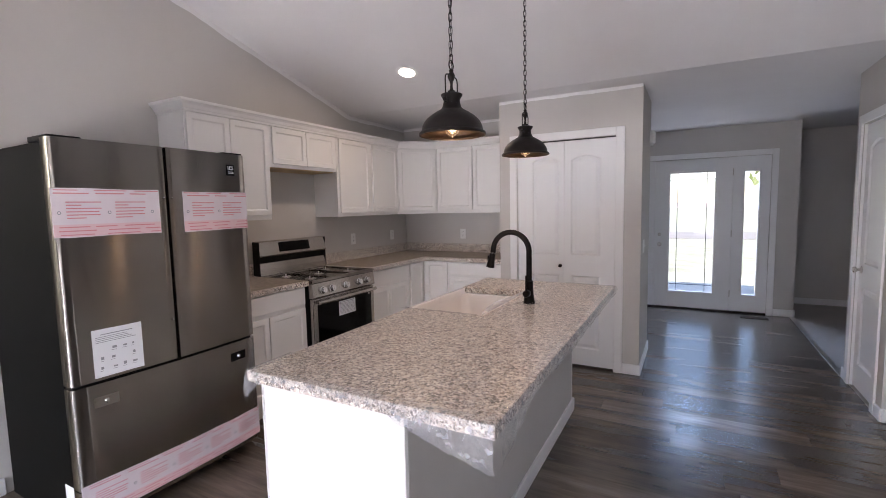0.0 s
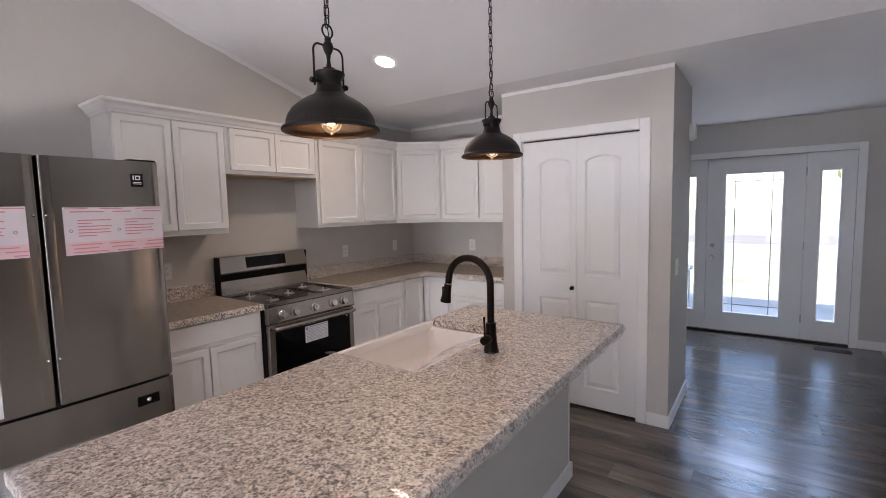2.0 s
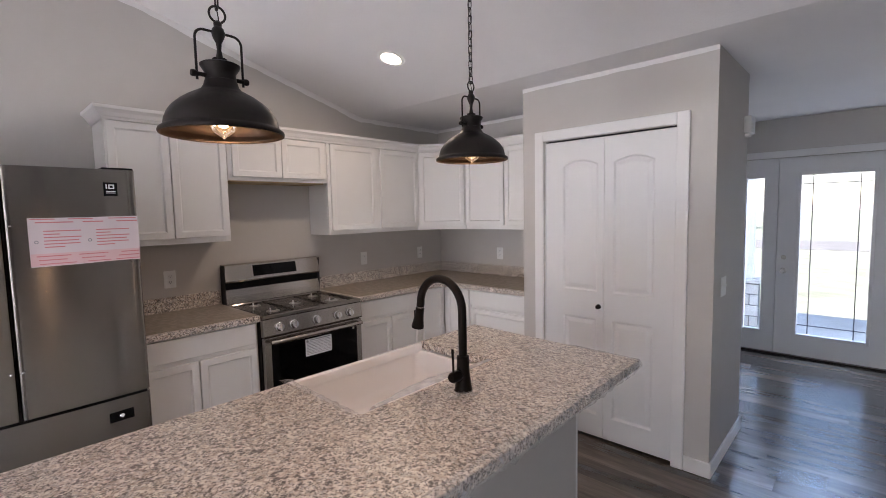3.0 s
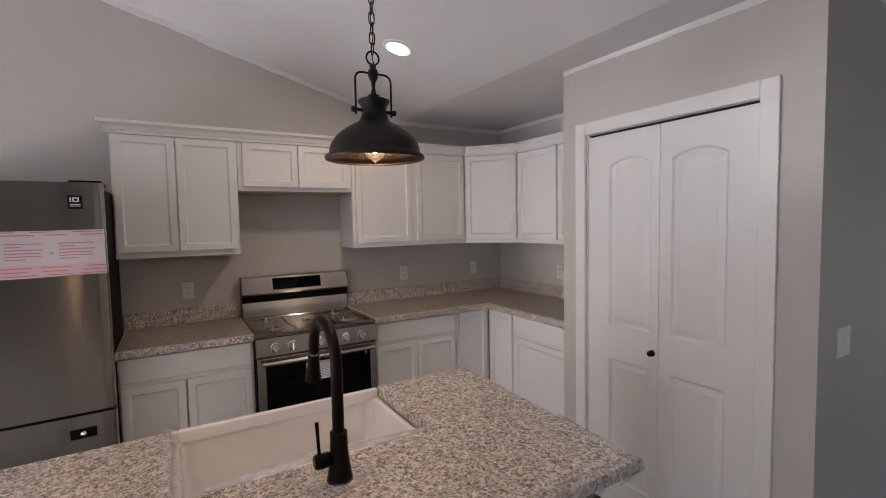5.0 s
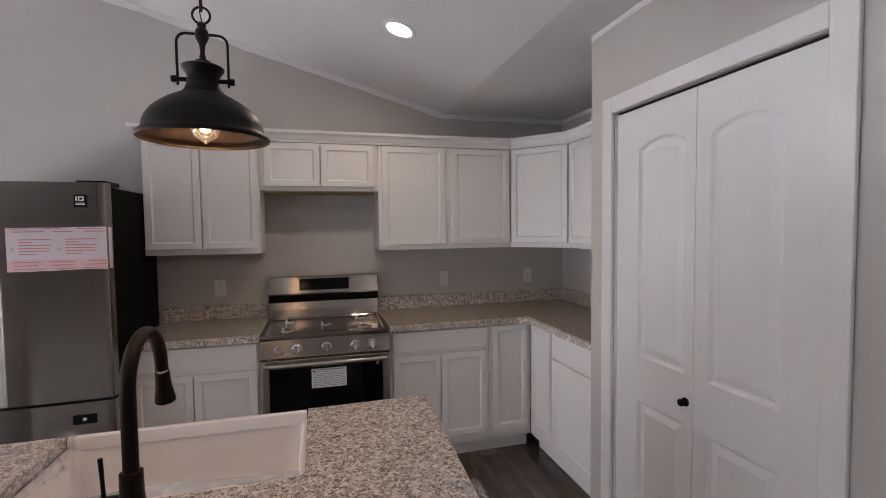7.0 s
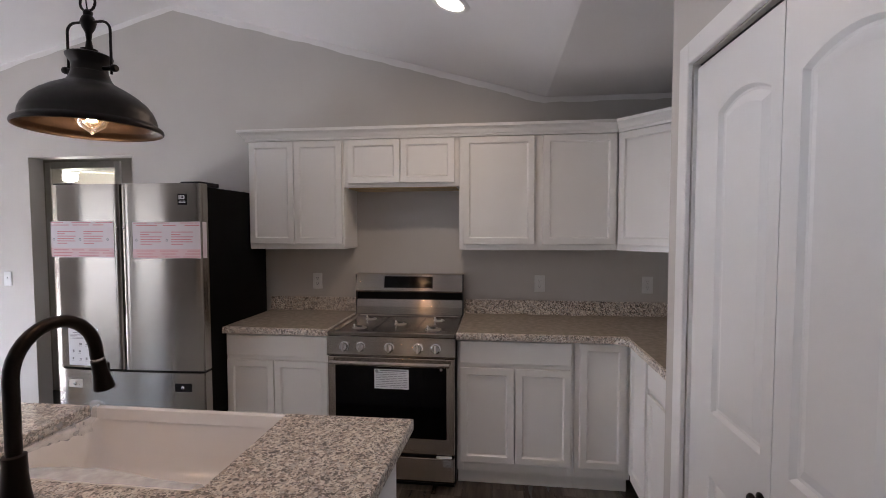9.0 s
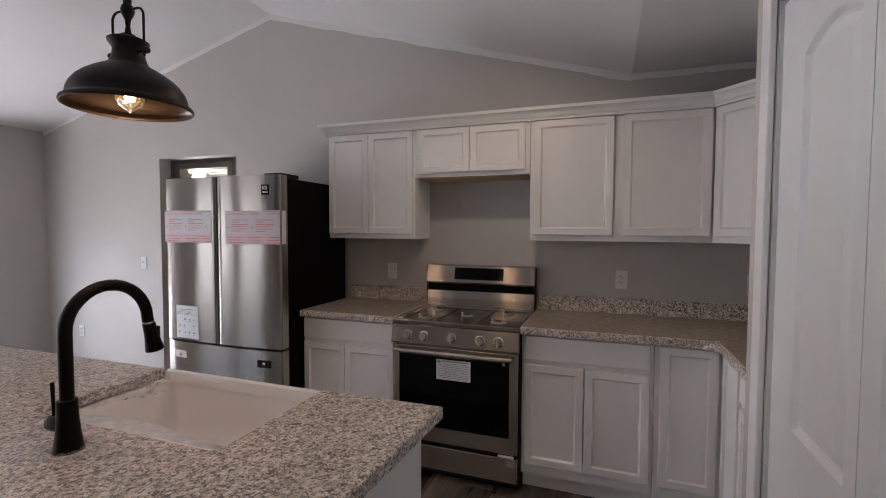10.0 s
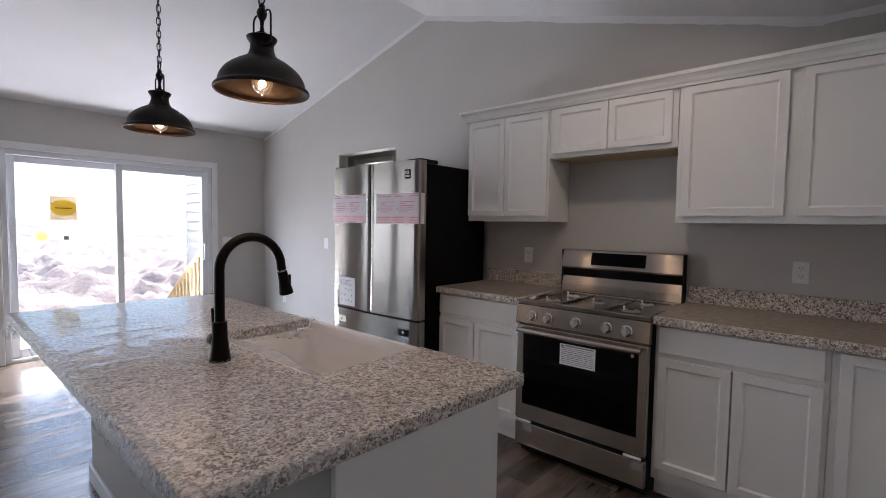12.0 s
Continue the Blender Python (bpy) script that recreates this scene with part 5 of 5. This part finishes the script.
# ---------------------------------------------------------------- electrical plates
def plate(m, kind, label):
    """Wall plate: local front towards -y, centred."""
    p = thing("outlet" if kind == "outlet" else "light_switch", label, "outlet" if kind == "outlet" else "switch", m)
    w = 0.116 if kind == "double" else 0.072
    part("cover_plate", box(bmesh.new(), -w / 2, w / 2, -0.006, -0.0005, -0.058, 0.058, 0.0035, 2), M["plate"], p, local=True)
    if kind == "outlet":
        for dz in (-0.02, 0.02):
            f = part("socket", box(bmesh.new(), -0.017, 0.017, -0.0085, -0.0062, dz - 0.0145, dz + 0.0145, 0.004, 2), M["plate"], p, local=True)
            for sx in (-0.007, 0.006):
                bx("slot", (sx, sx + 0.002, -0.0092, -0.0086, dz - 0.001, dz + 0.008), M["dark"], f, bevel=0, local=True)
            bx("slot", (-0.002, 0.002, -0.0092, -0.0086, dz - 0.009, dz - 0.005), M["dark"], f, bevel=0, local=True)
    else:
        for sx in ((-0.023, 0.023) if kind == "double" else (0.0,)):
            part("toggle", box(bmesh.new(), sx - 0.005, sx + 0.005, -0.016, -0.006, 0.0, 0.012, 0.002), M["plate"], p, local=True)
            bx("toggle_slot", (sx - 0.007, sx + 0.007, -0.0072, -0.0062, -0.013, 0.013), M["plate"], p, bevel=0, local=True)
    return p


for yy in (2.588, 4.205, 4.925):
    plate(pose(WX, yy, 1.155, 0, 0, 90), "outlet", "white duplex outlet above the granite backsplash")
plate(pose(-2.2, BY, 1.155), "outlet", "white duplex outlet above the granite backsplash")
plate(pose(WX, -0.03, 1.14, 0, 0, 90), "switch", "white toggle switch plate beside the opening")
plate(pose(WX, -0.94, 0.415, 0, 0, 90), "outlet", "white duplex outlet low on the wall")
plate(pose(-2.507, SY, 1.12, 0, 0, 180), "double", "white double switch plate beside the patio door")
plate(pose(PX1, 4.73, 1.095, 0, 0, 90), "double", "white double switch plate on the pantry wall")
ch = thing("door_chime", "small white door chime box high on the wall", "door chime", pose(PX1, 5.23, 2.03))
part("cover", box(bmesh.new(), PX1 + 0.0005, PX1 + 0.045, 5.17, 5.29, 2.04, 2.15, 0.008, 2), M["plate"], ch)
part("bracket", box(bmesh.new(), PX1 + 0.0005, PX1 + 0.03, 5.2, 5.26, 2.02, 2.0395, 0.004), M["plate"], ch)

vent = thing("floor_vent", "dark metal floor register beside the entry door", "vent", pose(0.9, 7.2, 0))
bx("frame", (0.75, 1.05, 7.15, 7.26, 0.0005, 0.005), M["bronze"], vent, bevel=0.002)
for k in range(10):
    bx("slat", (0.765 + k * 0.028, 0.772 + k * 0.028, 7.165, 7.245, 0.0052, 0.0085), M["iron"], vent, bevel=0)
bx("transition_strip", (HX - 0.02, HX + 0.025, 5.17, FY - 0.02, 0.0005, 0.008), M["nickel"], tagged(thing("floor_transition", "thin metal strip between plank floor and carpet", "transition strip", pose(HX, 6.3, 0)), kind="structure"), bevel=0.003)

# stickers on the patio door glass
gy = SY - 0.0625
stk = thing("glass_sticker", "black and yellow square sticker on the patio glass", "sticker", pose(-0.92, gy, 1.36))
bx("backing", (-1.03, -0.82, gy - 0.0012, gy - 0.0004, 1.36, 1.595), M["sticker_dark"], stk, bevel=0)
part("oval", capped(bmesh.new(), [(1, 0), (1, 0.001)], 36, pose(-0.925, gy + 0.0008, 1.48) @ FRONT @ Matrix.Diagonal((0.1, 0.08, 1, 1))), M["sticker_yellow"], stk, "yellow oval")
part("script_bar", box(bmesh.new(), -0.99, -0.86, gy + 0.0009, gy + 0.0014, 1.474, 1.482), M["black"], stk, "dark wavy lettering")
stk = thing("glass_sticker", "small yellow sticker on the patio glass", "sticker", pose(-0.75, gy, 1.15))
part("face", capped(bmesh.new(), [(0.045, 0), (0.045, 0.001)], 6, pose(-0.755, gy, 1.195) @ FRONT), M["sticker_yellow"], stk)
stk = thing("glass_sticker", "small white printed sticker on the patio glass", "sticker", pose(-0.94, gy, 1.14))
bx("face", (-0.985, -0.9, gy - 0.001, gy, 1.14, 1.215), M["sticker_pale"], stk, bevel=0)
part("print", box(bmesh.new(), -0.965, -0.92, gy + 0.0004, gy + 0.0008, 1.16, 1.2), M["sticker_dark"], stk)

# ---------------------------------------------------------------- protective film on the island
def film(name, grid, label, material="film"):
    bm = bmesh.new()
    vs = [[bm.verts.new(p) for p in row] for row in grid]
    for a, b in zip(vs, vs[1:]):
        for k in range(len(a) - 1):
            bm.faces.new((a[k], a[k + 1], b[k + 1], b[k]))
    t = thing("plastic_film", label, "plastic film", pose(*grid[0][0]))
    return part("sheet", bm, M[material], t, smooth=True)


def wob(p, f, amp):
    return amp * noise.noise(Vector(p) * f)


def hang(a, b, out, depth, n=60, m=7, seed=0.0):
    """A strip draped over the worktop edge from a to b, hanging by depth(u)."""
    a, b, out = Vector(a), Vector(b), Vector(out)
    grid = []
    for i in range(n + 1):
        u = i / n
        p = a.lerp(b, u)
        row = [p - out * 0.03 + Vector((0, 0, IT + 0.003)), p + Vector((0, 0, IT + 0.003)) + out * 0.003]
        d = depth(u)
        for j in range(1, m):
            v = j / (m - 1)
            q = p + out * (0.006 + 0.018 * v * abs(noise.noise(Vector((u * 31 + seed, v * 2, 1)))) + 0.01 * math.sin(v * 3)) + Vector((0, 0, IT - d * v))
            q += Vector((wob((u * 40, v * 5, seed), 1, 0.006 * v), wob((u * 40, v * 5, seed + 9), 1, 0.006 * v), wob((u * 60, v, seed + 4), 1, 0.012 * v)))
            row.append(q)
        grid.append(row)
    return grid


film("film_side", hang((-0.245, 1.41, 0), (-0.264, 3.6, 0), (1, 0, 0), lambda u: 0.036 + 0.014 * noise.noise(Vector((u * 9, 0, 0))) + 0.09 * max(0, 1 - u * 9), 120, 6, 1.0), "crumpled clear film draped over the long island edge")
film("film_end", hang((-1.178, 1.41, 0), (-0.245, 1.41, 0), (0, -1, 0), lambda u: 0.02 + 0.09 * max(0, 1 - u * 12) + 0.11 * max(0, (u - 0.62) / 0.38) ** 0.7, 70, 6, 5.0), "crumpled clear film hanging over the island end")
film("film_corner", hang((-1.182, 1.62, 0), (-1.178, 1.41, 0), (-1, 0, 0), lambda u: 0.03 + 0.06 * u, 20, 6, 8.0), "crumpled clear film bunched at the island corner")
film("film_far", hang((-0.264, 3.6, 0), (-0.6, 3.615, 0), (0, 1, 0), lambda u: 0.035 * (1 - u) + 0.004, 24, 5, 11.0), "crumpled clear film at the far island corner")
RIDGES = ((-1.0, 1.6, 0.35, 1.0), (-0.5, 1.8, -0.2, 1.0), (-0.8, 2.2, 0.9, 0.45), (-0.6, 2.7, 0.15, 1.0), (-0.4, 3.1, -0.4, 1.0), (-0.9, 2.0, 1.0, 0.1), (-0.5, 3.3, 1.0, 0.25))


def ridge(x, y):
    """Creases left by folding, as low straight ridges."""
    z = 0.0
    for px, py, dx, dy in RIDGES:
        d = abs((x - px) * dy - (y - py) * dx) / math.hypot(dx, dy)
        z += 0.0016 * math.exp(-(d / 0.011) ** 2)
    return z


grid = []
for i in range(71):
    row = []
    for j in range(35):
        x, y = -1.16 + 0.89 * j / 34, 1.43 + 1.03 * i / 70
        row.append(Vector((x, y, IT + 0.0025 + ridge(x, y) + 0.004 * abs(noise.noise(Vector((x * 7 + y * 3, y * 5, 0.3)))) ** 2 + 0.006 * max(0, noise.noise(Vector((x * 3, y * 22, 7))) - 0.35))))
    grid.append(row)
film("film_top", grid, "thin clear protective film over the island top", "film_flat")
grid = []
for i in range(61):
    row = []
    for j in range(15):
        x, y = -0.71 + 0.44 * j / 14, 2.46 + 1.11 * i / 60
        row.append(Vector((x, y, IT + 0.0025 + ridge(x, y) + 0.004 * abs(noise.noise(Vector((x * 7 + y * 3, y * 5, 0.3)))) ** 2 + 0.006 * max(0, noise.noise(Vector((x * 3, y * 22, 7))) - 0.35))))
    grid.append(row)
film("film_top", grid, "thin clear protective film beside the sink", "film_flat")



grid = []
for i in range(61):
    u = i / 60
    w = 0.03 + 0.085 * math.sin(math.pi * (0.12 + 0.88 * u)) ** 2 + 0.03 * u
    row = []
    for j in range(9):
        v = j / 8
        z = IT + 0.003 + 0.003 * math.sin(v * 3.1) - 0.075 * max(0, v - 0.2) ** 2 * min(1, w / 0.08) + 0.002 * noise.noise(Vector((u * 10, v * 3, 3)))
        row.append(Vector((-0.742 - w * v + 0.004 * noise.noise(Vector((u * 9, v * 4, 1))), 2.55 + 0.64 * u, z)))
    grid.append(row)
film("film_sink", grid, "milky clear film drooping over the sink edge", "film_milky")

# film folded over the cut edge on the refrigerator side of the sink
grid = []
for i in range(41):
    u = i / 40
    x = -0.76 - 0.47 * u
    row = []
    for j in range(8):
        v = j / 7
        fold = 0.006 * noise.noise(Vector((u * 23, v * 4, 6)))
        if v < 0.4:
            row.append(Vector((x, 2.472 - 0.05 * (0.4 - v), IT + 0.004 + fold * 0.4)))
        else:
            row.append(Vector((x, 2.486 + 0.02 * (v - 0.4) + fold + 0.012 * u * u, IT + 0.004 - (0.05 + 0.05 * u * u) * (v - 0.4) / 0.6 + 0.012 * noise.noise(Vector((u * 17, 2, 8))) * v)))
    grid.append(row)
film("film_cut_edge", grid, "crumpled clear film folded over the sink cut-out")

def cover(x0, x1, y0, y1, nx, ny, lift, label):
    """A sheet laid on a wall-side worktop, with slack folds along its edges."""
    rows = []
    for i in range(ny + 1):
        y = y0 + (y1 - y0) * i / ny
        row = []
        for j in range(nx + 1):
            x = x0 + (x1 - x0) * j / nx
            edge = 0.006 * noise.noise(Vector((x * 5, y * 5, 4)))
            row.append(Vector((x + (edge if 0 < i < ny else 0), y + (edge if 0 < j < nx else 0), CT + lift + 0.004 * max(0, noise.noise(Vector((x * 6, y * 4, 9)))) ** 2 + (0.008 * max(0, noise.noise(Vector((3, y * 6, 1)))) if j == 0 else 0))))
        rows.append(row)
    film("film_cover", rows, label, "sheeting")


cover(WX + 0.03, -2.375, 2.235, 2.898, 14, 16, 0.0025, "thin tan protective sheet on the granite worktop")
cover(WX + 0.03, -2.375, 3.685, 4.648, 14, 22, 0.0025, "thin tan protective sheet on the granite worktop")
cover(WX + 0.03, PX0 - 0.01, 4.632, BY - 0.03, 30, 14, 0.0037, "thin tan protective sheet in the counter corner")

# crumpled film bunched round the faucet foot
grid = []
for i in range(37):
    a = 2 * math.pi * i / 36
    row = []
    for j in range(6):
        r = 0.034 + 0.075 * j / 5 * (0.75 + 0.35 * noise.noise(Vector((math.cos(a) * 1.5, math.sin(a) * 1.5, 5))))
        row.append(Vector((fx + r * math.cos(a) * 0.8, fy + r * math.sin(a), IT + 0.004 + (0.012 * (1 - j / 5) + 0.004) * abs(noise.noise(Vector((math.cos(a) * 5, math.sin(a) * 5, j * 0.9)))))))
    grid.append(row)
film("film_faucet", grid, "crumpled clear film bunched round the faucet foot")

# ---------------------------------------------------------------- beyond the opening: door frame, ceiling fan
hf = tagged(thing("trim_bedroom_door", "white casing of an opening down the hall", "trim", pose(WX - 0.6, 0.1, 0)), kind="structure")
bx("leg", (WX - 0.599, WX - 0.582, -0.3, -0.24, 0, 2.16), M["trim"], hf)
bx("leg", (WX - 0.599, WX - 0.582, 0.42, 0.48, 0, 2.16), M["trim"], hf)
bx("head", (WX - 0.599, WX - 0.582, -0.2395, 0.4195, 2.1, 2.16), M["trim"], hf)
hl = new("fan_light", bpy.data.lights.new("fan_light", "POINT"))
hl.data.energy, hl.data.color, hl.data.shadow_soft_size = 55, (0.95, 0.97, 0.84), 0.08
hl.location = (-4.75, -1.25, 1.98)
fan = thing("ceiling_fan", "white ceiling fan with a lit globe beyond the hall", "ceiling fan", pose(-4.75, -1.25, 2.2))
part("motor", capped(bmesh.new(), [(0.05, 0.0), (0.1, 0.02), (0.11, 0.07), (0.08, 0.1), (0.03, 0.11), (0.015, 0.12), (0.015, 0.225), (0.06, 0.239)], 28), M["plate"], fan, local=True, smooth=True)
for k in range(5):
    bm = box(bmesh.new(), 0.1, 0.62, -0.06, 0.06, 0.045, 0.053, 0.003)
    bm.transform(pose(0, 0, 0, 8, 0, 72 * k + 10))
    part("blade", bm, M["plate"], fan, "white blade", local=True)
part("globe", capped(bmesh.new(), [(0.03, -0.09), (0.075, -0.07), (0.09, -0.03), (0.07, -0.001)], 24), M["globe"], fan, "lit white globe", local=True, smooth=True)

# ---------------------------------------------------------------- outdoors
def lumps(p):
    """Rounded lumps with creases between them."""
    return 2.4 * abs(noise.noise(p)) - 0.5


def ground_z(x, y):
    """Level at the front, a rising bank of dug soil behind the house."""
    if y > SY - 0.5:
        return -0.35
    d = SY - y
    bank = min(1.0, max(0.0, (d - 2.2) / 4.0))
    bank = bank * bank * (3 - 2 * bank)
    p = Vector((x * 0.45, y * 0.45, 0))
    return -0.45 + bank * (0.72 + 0.3 * noise.noise(Vector((x * 0.25, 3, 1)))) + (0.3 * noise.noise(p) + 0.22 * lumps(p * 1.9) + 0.17 * lumps(p * 4.3) + 0.1 * lumps(p * 8)) * min(1, max(0, d - 0.8) / 2)


def spread(a, b, n, p=1.0):
    return [a + (b - a) * (k / n) ** p for k in range(n + 1)]


bm = bmesh.new()
xs = [-900, -200, -60, -30] + spread(-16, -9.2, 16) + spread(-9, 3, 110) + spread(3.4, 12, 18) + [30, 60, 200, 900]
ys = [-900, -200, -70, -35, -24] + spread(-18, -9.2, 24) + spread(-9, -2, 75) + [FY + 0.5, 20, 60, 200, 900]
vs = [[bm.verts.new((x, y, ground_z(x, y))) for x in xs] for y in ys]
for a, b in zip(vs, vs[1:]):
    for k in range(len(xs) - 1):
        bm.faces.new((a[k], a[k + 1], b[k + 1], b[k])).smooth = True
structure("ground", bm, M["soil"], "pale dug soil bank and grassy ground outside", "ground")

# wing of the house with lap siding, seen through the patio door
wing = thing("house_wing", "house wall with pale grey lap siding", "house", pose(-2.6, -3.2, -0.4))
bx("wall", (-4.8, -2.46, -2.6, SY - T - 0.02, -0.4, 3.0), M["siding"], wing, bevel=0)
for k in range(26):
    z = -0.38 + 0.125 * k
    bm = prism(bmesh.new(), [(-2.4595, z), (-2.432, z), (-2.452, z + 0.123), (-2.4595, z + 0.123)], 1, -2.6, SY - T - 0.021)
    part("siding_board", bm, M["siding"], wing)
bx("corner_board", (-2.5, -2.43, -2.67, -2.6005, -0.4, 3.0), M["vinyl"], wing)
bx("roof_edge", (-5.1, -2.2, -3.1, SY - T - 0.02, 3.0005, 3.12), M["vinyl"], wing)

# new lumber stair with rail outside the patio door
stair = thing("deck_stair_rail", "fresh lumber stair rail outside the patio door", "railing", pose(-2.2, -2.6, -0.4))
part("top_rail", tube(bmesh.new(), [(-2.34, SY - 0.25, 1.06), (-2.34, -3.1, 0.18)], 0.045, 4), M["lumber"], stair)
part("bottom_rail", tube(bmesh.new(), [(-2.34, SY - 0.25, 0.3), (-2.34, -3.1, -0.35)], 0.035, 4), M["lumber"], stair)
for k in range(11):
    u = (k + 0.6) / 11
    y, z = SY - 0.25 - 1.4 * u, 1.06 - 0.88 * u
    bx("baluster", (-2.36, -2.32, y - 0.02, y + 0.02, 0.27 - 0.65 * u, z), M["lumber"], stair)
bx("post", (-2.385, -2.295, SY - 0.3, SY - 0.21, -0.45, 1.13), M["lumber"], stair)
bx("landing", (-2.4, -0.4, SY - 1.0, SY - T - 0.022, -0.06, -0.02), M["lumber"], tagged(thing("deck_landing", "fresh lumber landing outside the patio door", "deck", pose(-1.4, SY - 0.6, -0.4))))

# front: porch slab, posts, lawn, drive, trees
porch = thing("porch", "concrete porch slab with white posts at the entry", "porch", pose(0.2, FY + 1.0, -0.35))
bx("slab", (-1.6, 2.0, FY + T + 0.01, FY + 2.8, -0.35, -0.06), M["concrete"], porch, "pale concrete slab", 0.01)
for x in (-0.78, 1.75):
    bx("post", (x - 0.07, x + 0.07, FY + 1.5, FY + 1.64, 0.58, 2.5), M["vinyl"], porch, "white post")
    pier = bx("pier", (x - 0.13, x + 0.13, FY + 1.44, FY + 1.7, -0.06, 0.53), M["asphalt"], porch, "grey stone pier", 0.004)
    for r in range(4):
        z, mid_x = -0.055 + r * 0.146, x + (-0.04 if r % 2 else 0.05)
        for a, b in ((x - 0.15, mid_x - 0.005), (mid_x + 0.005, x + 0.15)):
            bx("stone", (a, b, FY + 1.42, FY + 1.439, z, z + 0.136), M["concrete"], pier, bevel=0.008)
    bx("cap", (x - 0.17, x + 0.17, FY + 1.4, FY + 1.74, 0.531, 0.579), M["concrete"], porch, "pale stone cap", 0.008)
bx("roof", (-1.8, 2.2, FY + T + 0.01, FY + 1.9, 2.5, 2.62), M["vinyl"], porch, "white porch roof")
bm = bmesh.new()
box(bm, -60, 60, 26, 32, -0.345, -0.33)
structure("road", bm, M["asphalt"], "grey asphalt street in front of the house", "road")
bm = bmesh.new()
box(bm, -60, 60, FY + 2.85, 25.9, -0.36, -0.34)
box(bm, -90, 90, 32.1, 160, -0.36, -0.34)
structure("ground_lawn", bm, M["grass"], "sunlit green lawn in front of the house", "lawn")


def tree(x, y, h, seed):
    t = thing("tree", "leafy green tree across the street", "tree", pose(x, y, -0.35), "trees across the street")
    rr = random.Random(seed)
    part("trunk", tube(bmesh.new(), [(0, 0, 0), (0.05, 0.03, h * 0.3), (0, 0.1, h * 0.6)], [0.22, 0.16, 0.07], 8), M["bark"], t, local=True)
    bm = bmesh.new()
    for k in range(5):
        a = rr.uniform(0, 6.28)
        tube(bm, [(0.02, 0.03, h * (0.3 + 0.05 * k)), (math.cos(a) * h * 0.12, math.sin(a) * h * 0.12, h * (0.5 + 0.06 * k)), (math.cos(a) * h * 0.22, math.sin(a) * h * 0.22, h * (0.6 + 0.06 * k))], [0.07, 0.05, 0.02], 6)
    part("limb", bm, M["bark"], t, local=True)
    bm = bmesh.new()
    for k in range(420):
        u, v = rr.uniform(0, 6.28), rr.uniform(-1, 1)
        rad = h * 0.3 * rr.uniform(0.45, 1.05) * (0.8 + 0.4 * noise.noise(Vector((math.cos(u) * 2, math.sin(u) * 2, v * 2 + seed))))
        c = Vector((rad * math.cos(u) * math.sqrt(1 - v * v), rad * math.sin(u) * math.sqrt(1 - v * v), h * 0.65 + rad * 1.15 * v))
        s = rr.uniform(0.18, 0.4)
        q = Euler((rr.uniform(0, 6), rr.uniform(0, 6), rr.uniform(0, 6))).to_matrix()
        bm.faces.new([bm.verts.new(c + q @ Vector(p) * s) for p in ((-1, 0, 0), (0, -0.5, 0.1), (1, 0, 0), (0, 0.5, 0.1))])
    part("crown", bm, M["leaf"], t, local=True)


for k, (x, y, h) in enumerate(((-14, 62, 8), (5.5, 42, 8), (-9, 44, 7), (9, 60, 9), (16, 66, 8), (24, 62, 9), (-24, 64, 9))):
    tree(x, y, h, k)

# ---------------------------------------------------------------- floor planks
PW, PL = 0.178, 1.22
bm = box(bmesh.new(), 0, PL - 0.0005, 0, PW - 0.0005, -0.006, 0.0)
bmesh.ops.bevel(bm, geom=[e for e in bm.edges if e.verts[0].co.z > -0.001 and e.verts[1].co.z > -0.001], offset=0.0006, segments=1, affect="EDGES")
pm = bpy.data.meshes.new("plank")
bm.to_mesh(pm)
bm.free()
pm.materials.append(M["plank"])
rnd = random.Random(11)


def clipped(x0, x1, y0, y1):
    b = box(bmesh.new(), 0, x1 - x0 - 0.0005, 0, y1 - y0 - 0.0005, -0.006, 0.0)
    me = bpy.data.meshes.new("plank")
    b.to_mesh(me)
    b.free()
    me.materials.append(M["plank"])
    return me


rest = bmesh.new()
count = 0
row = 0
y = SY
while y < FY:
    y1 = min(y + PW, FY + 0.05)
    xa = WX
    xb = HX if y + PW > 4.4 else EX
    x = xa - rnd.uniform(0, PL)
    while x < xb:
        a, b = max(x, xa), min(x + PL, xb)
        if b - a > 0.02:
            near = b < 1.9 and not (a > -1.15 and b < -0.6 and 1.5 < y < 3.4)
            if near and count < 300:
                count += 1
                o = new("plank", pm if (b - a > PL - 1e-4 and y1 - y > PW - 1e-4) else clipped(a, b, y, y1))
                o.location = (a, y, 0)
                o.parent = floor
            else:
                box(rest, a, b - 0.0005, y, y1 - 0.0005, -0.006, 0.0)
        x += PL
    y += PW
    row += 1
if len(rest.verts):
    o = part("plank_rest", rest, M["plank"], floor)
    o["kind"] = "stuff"
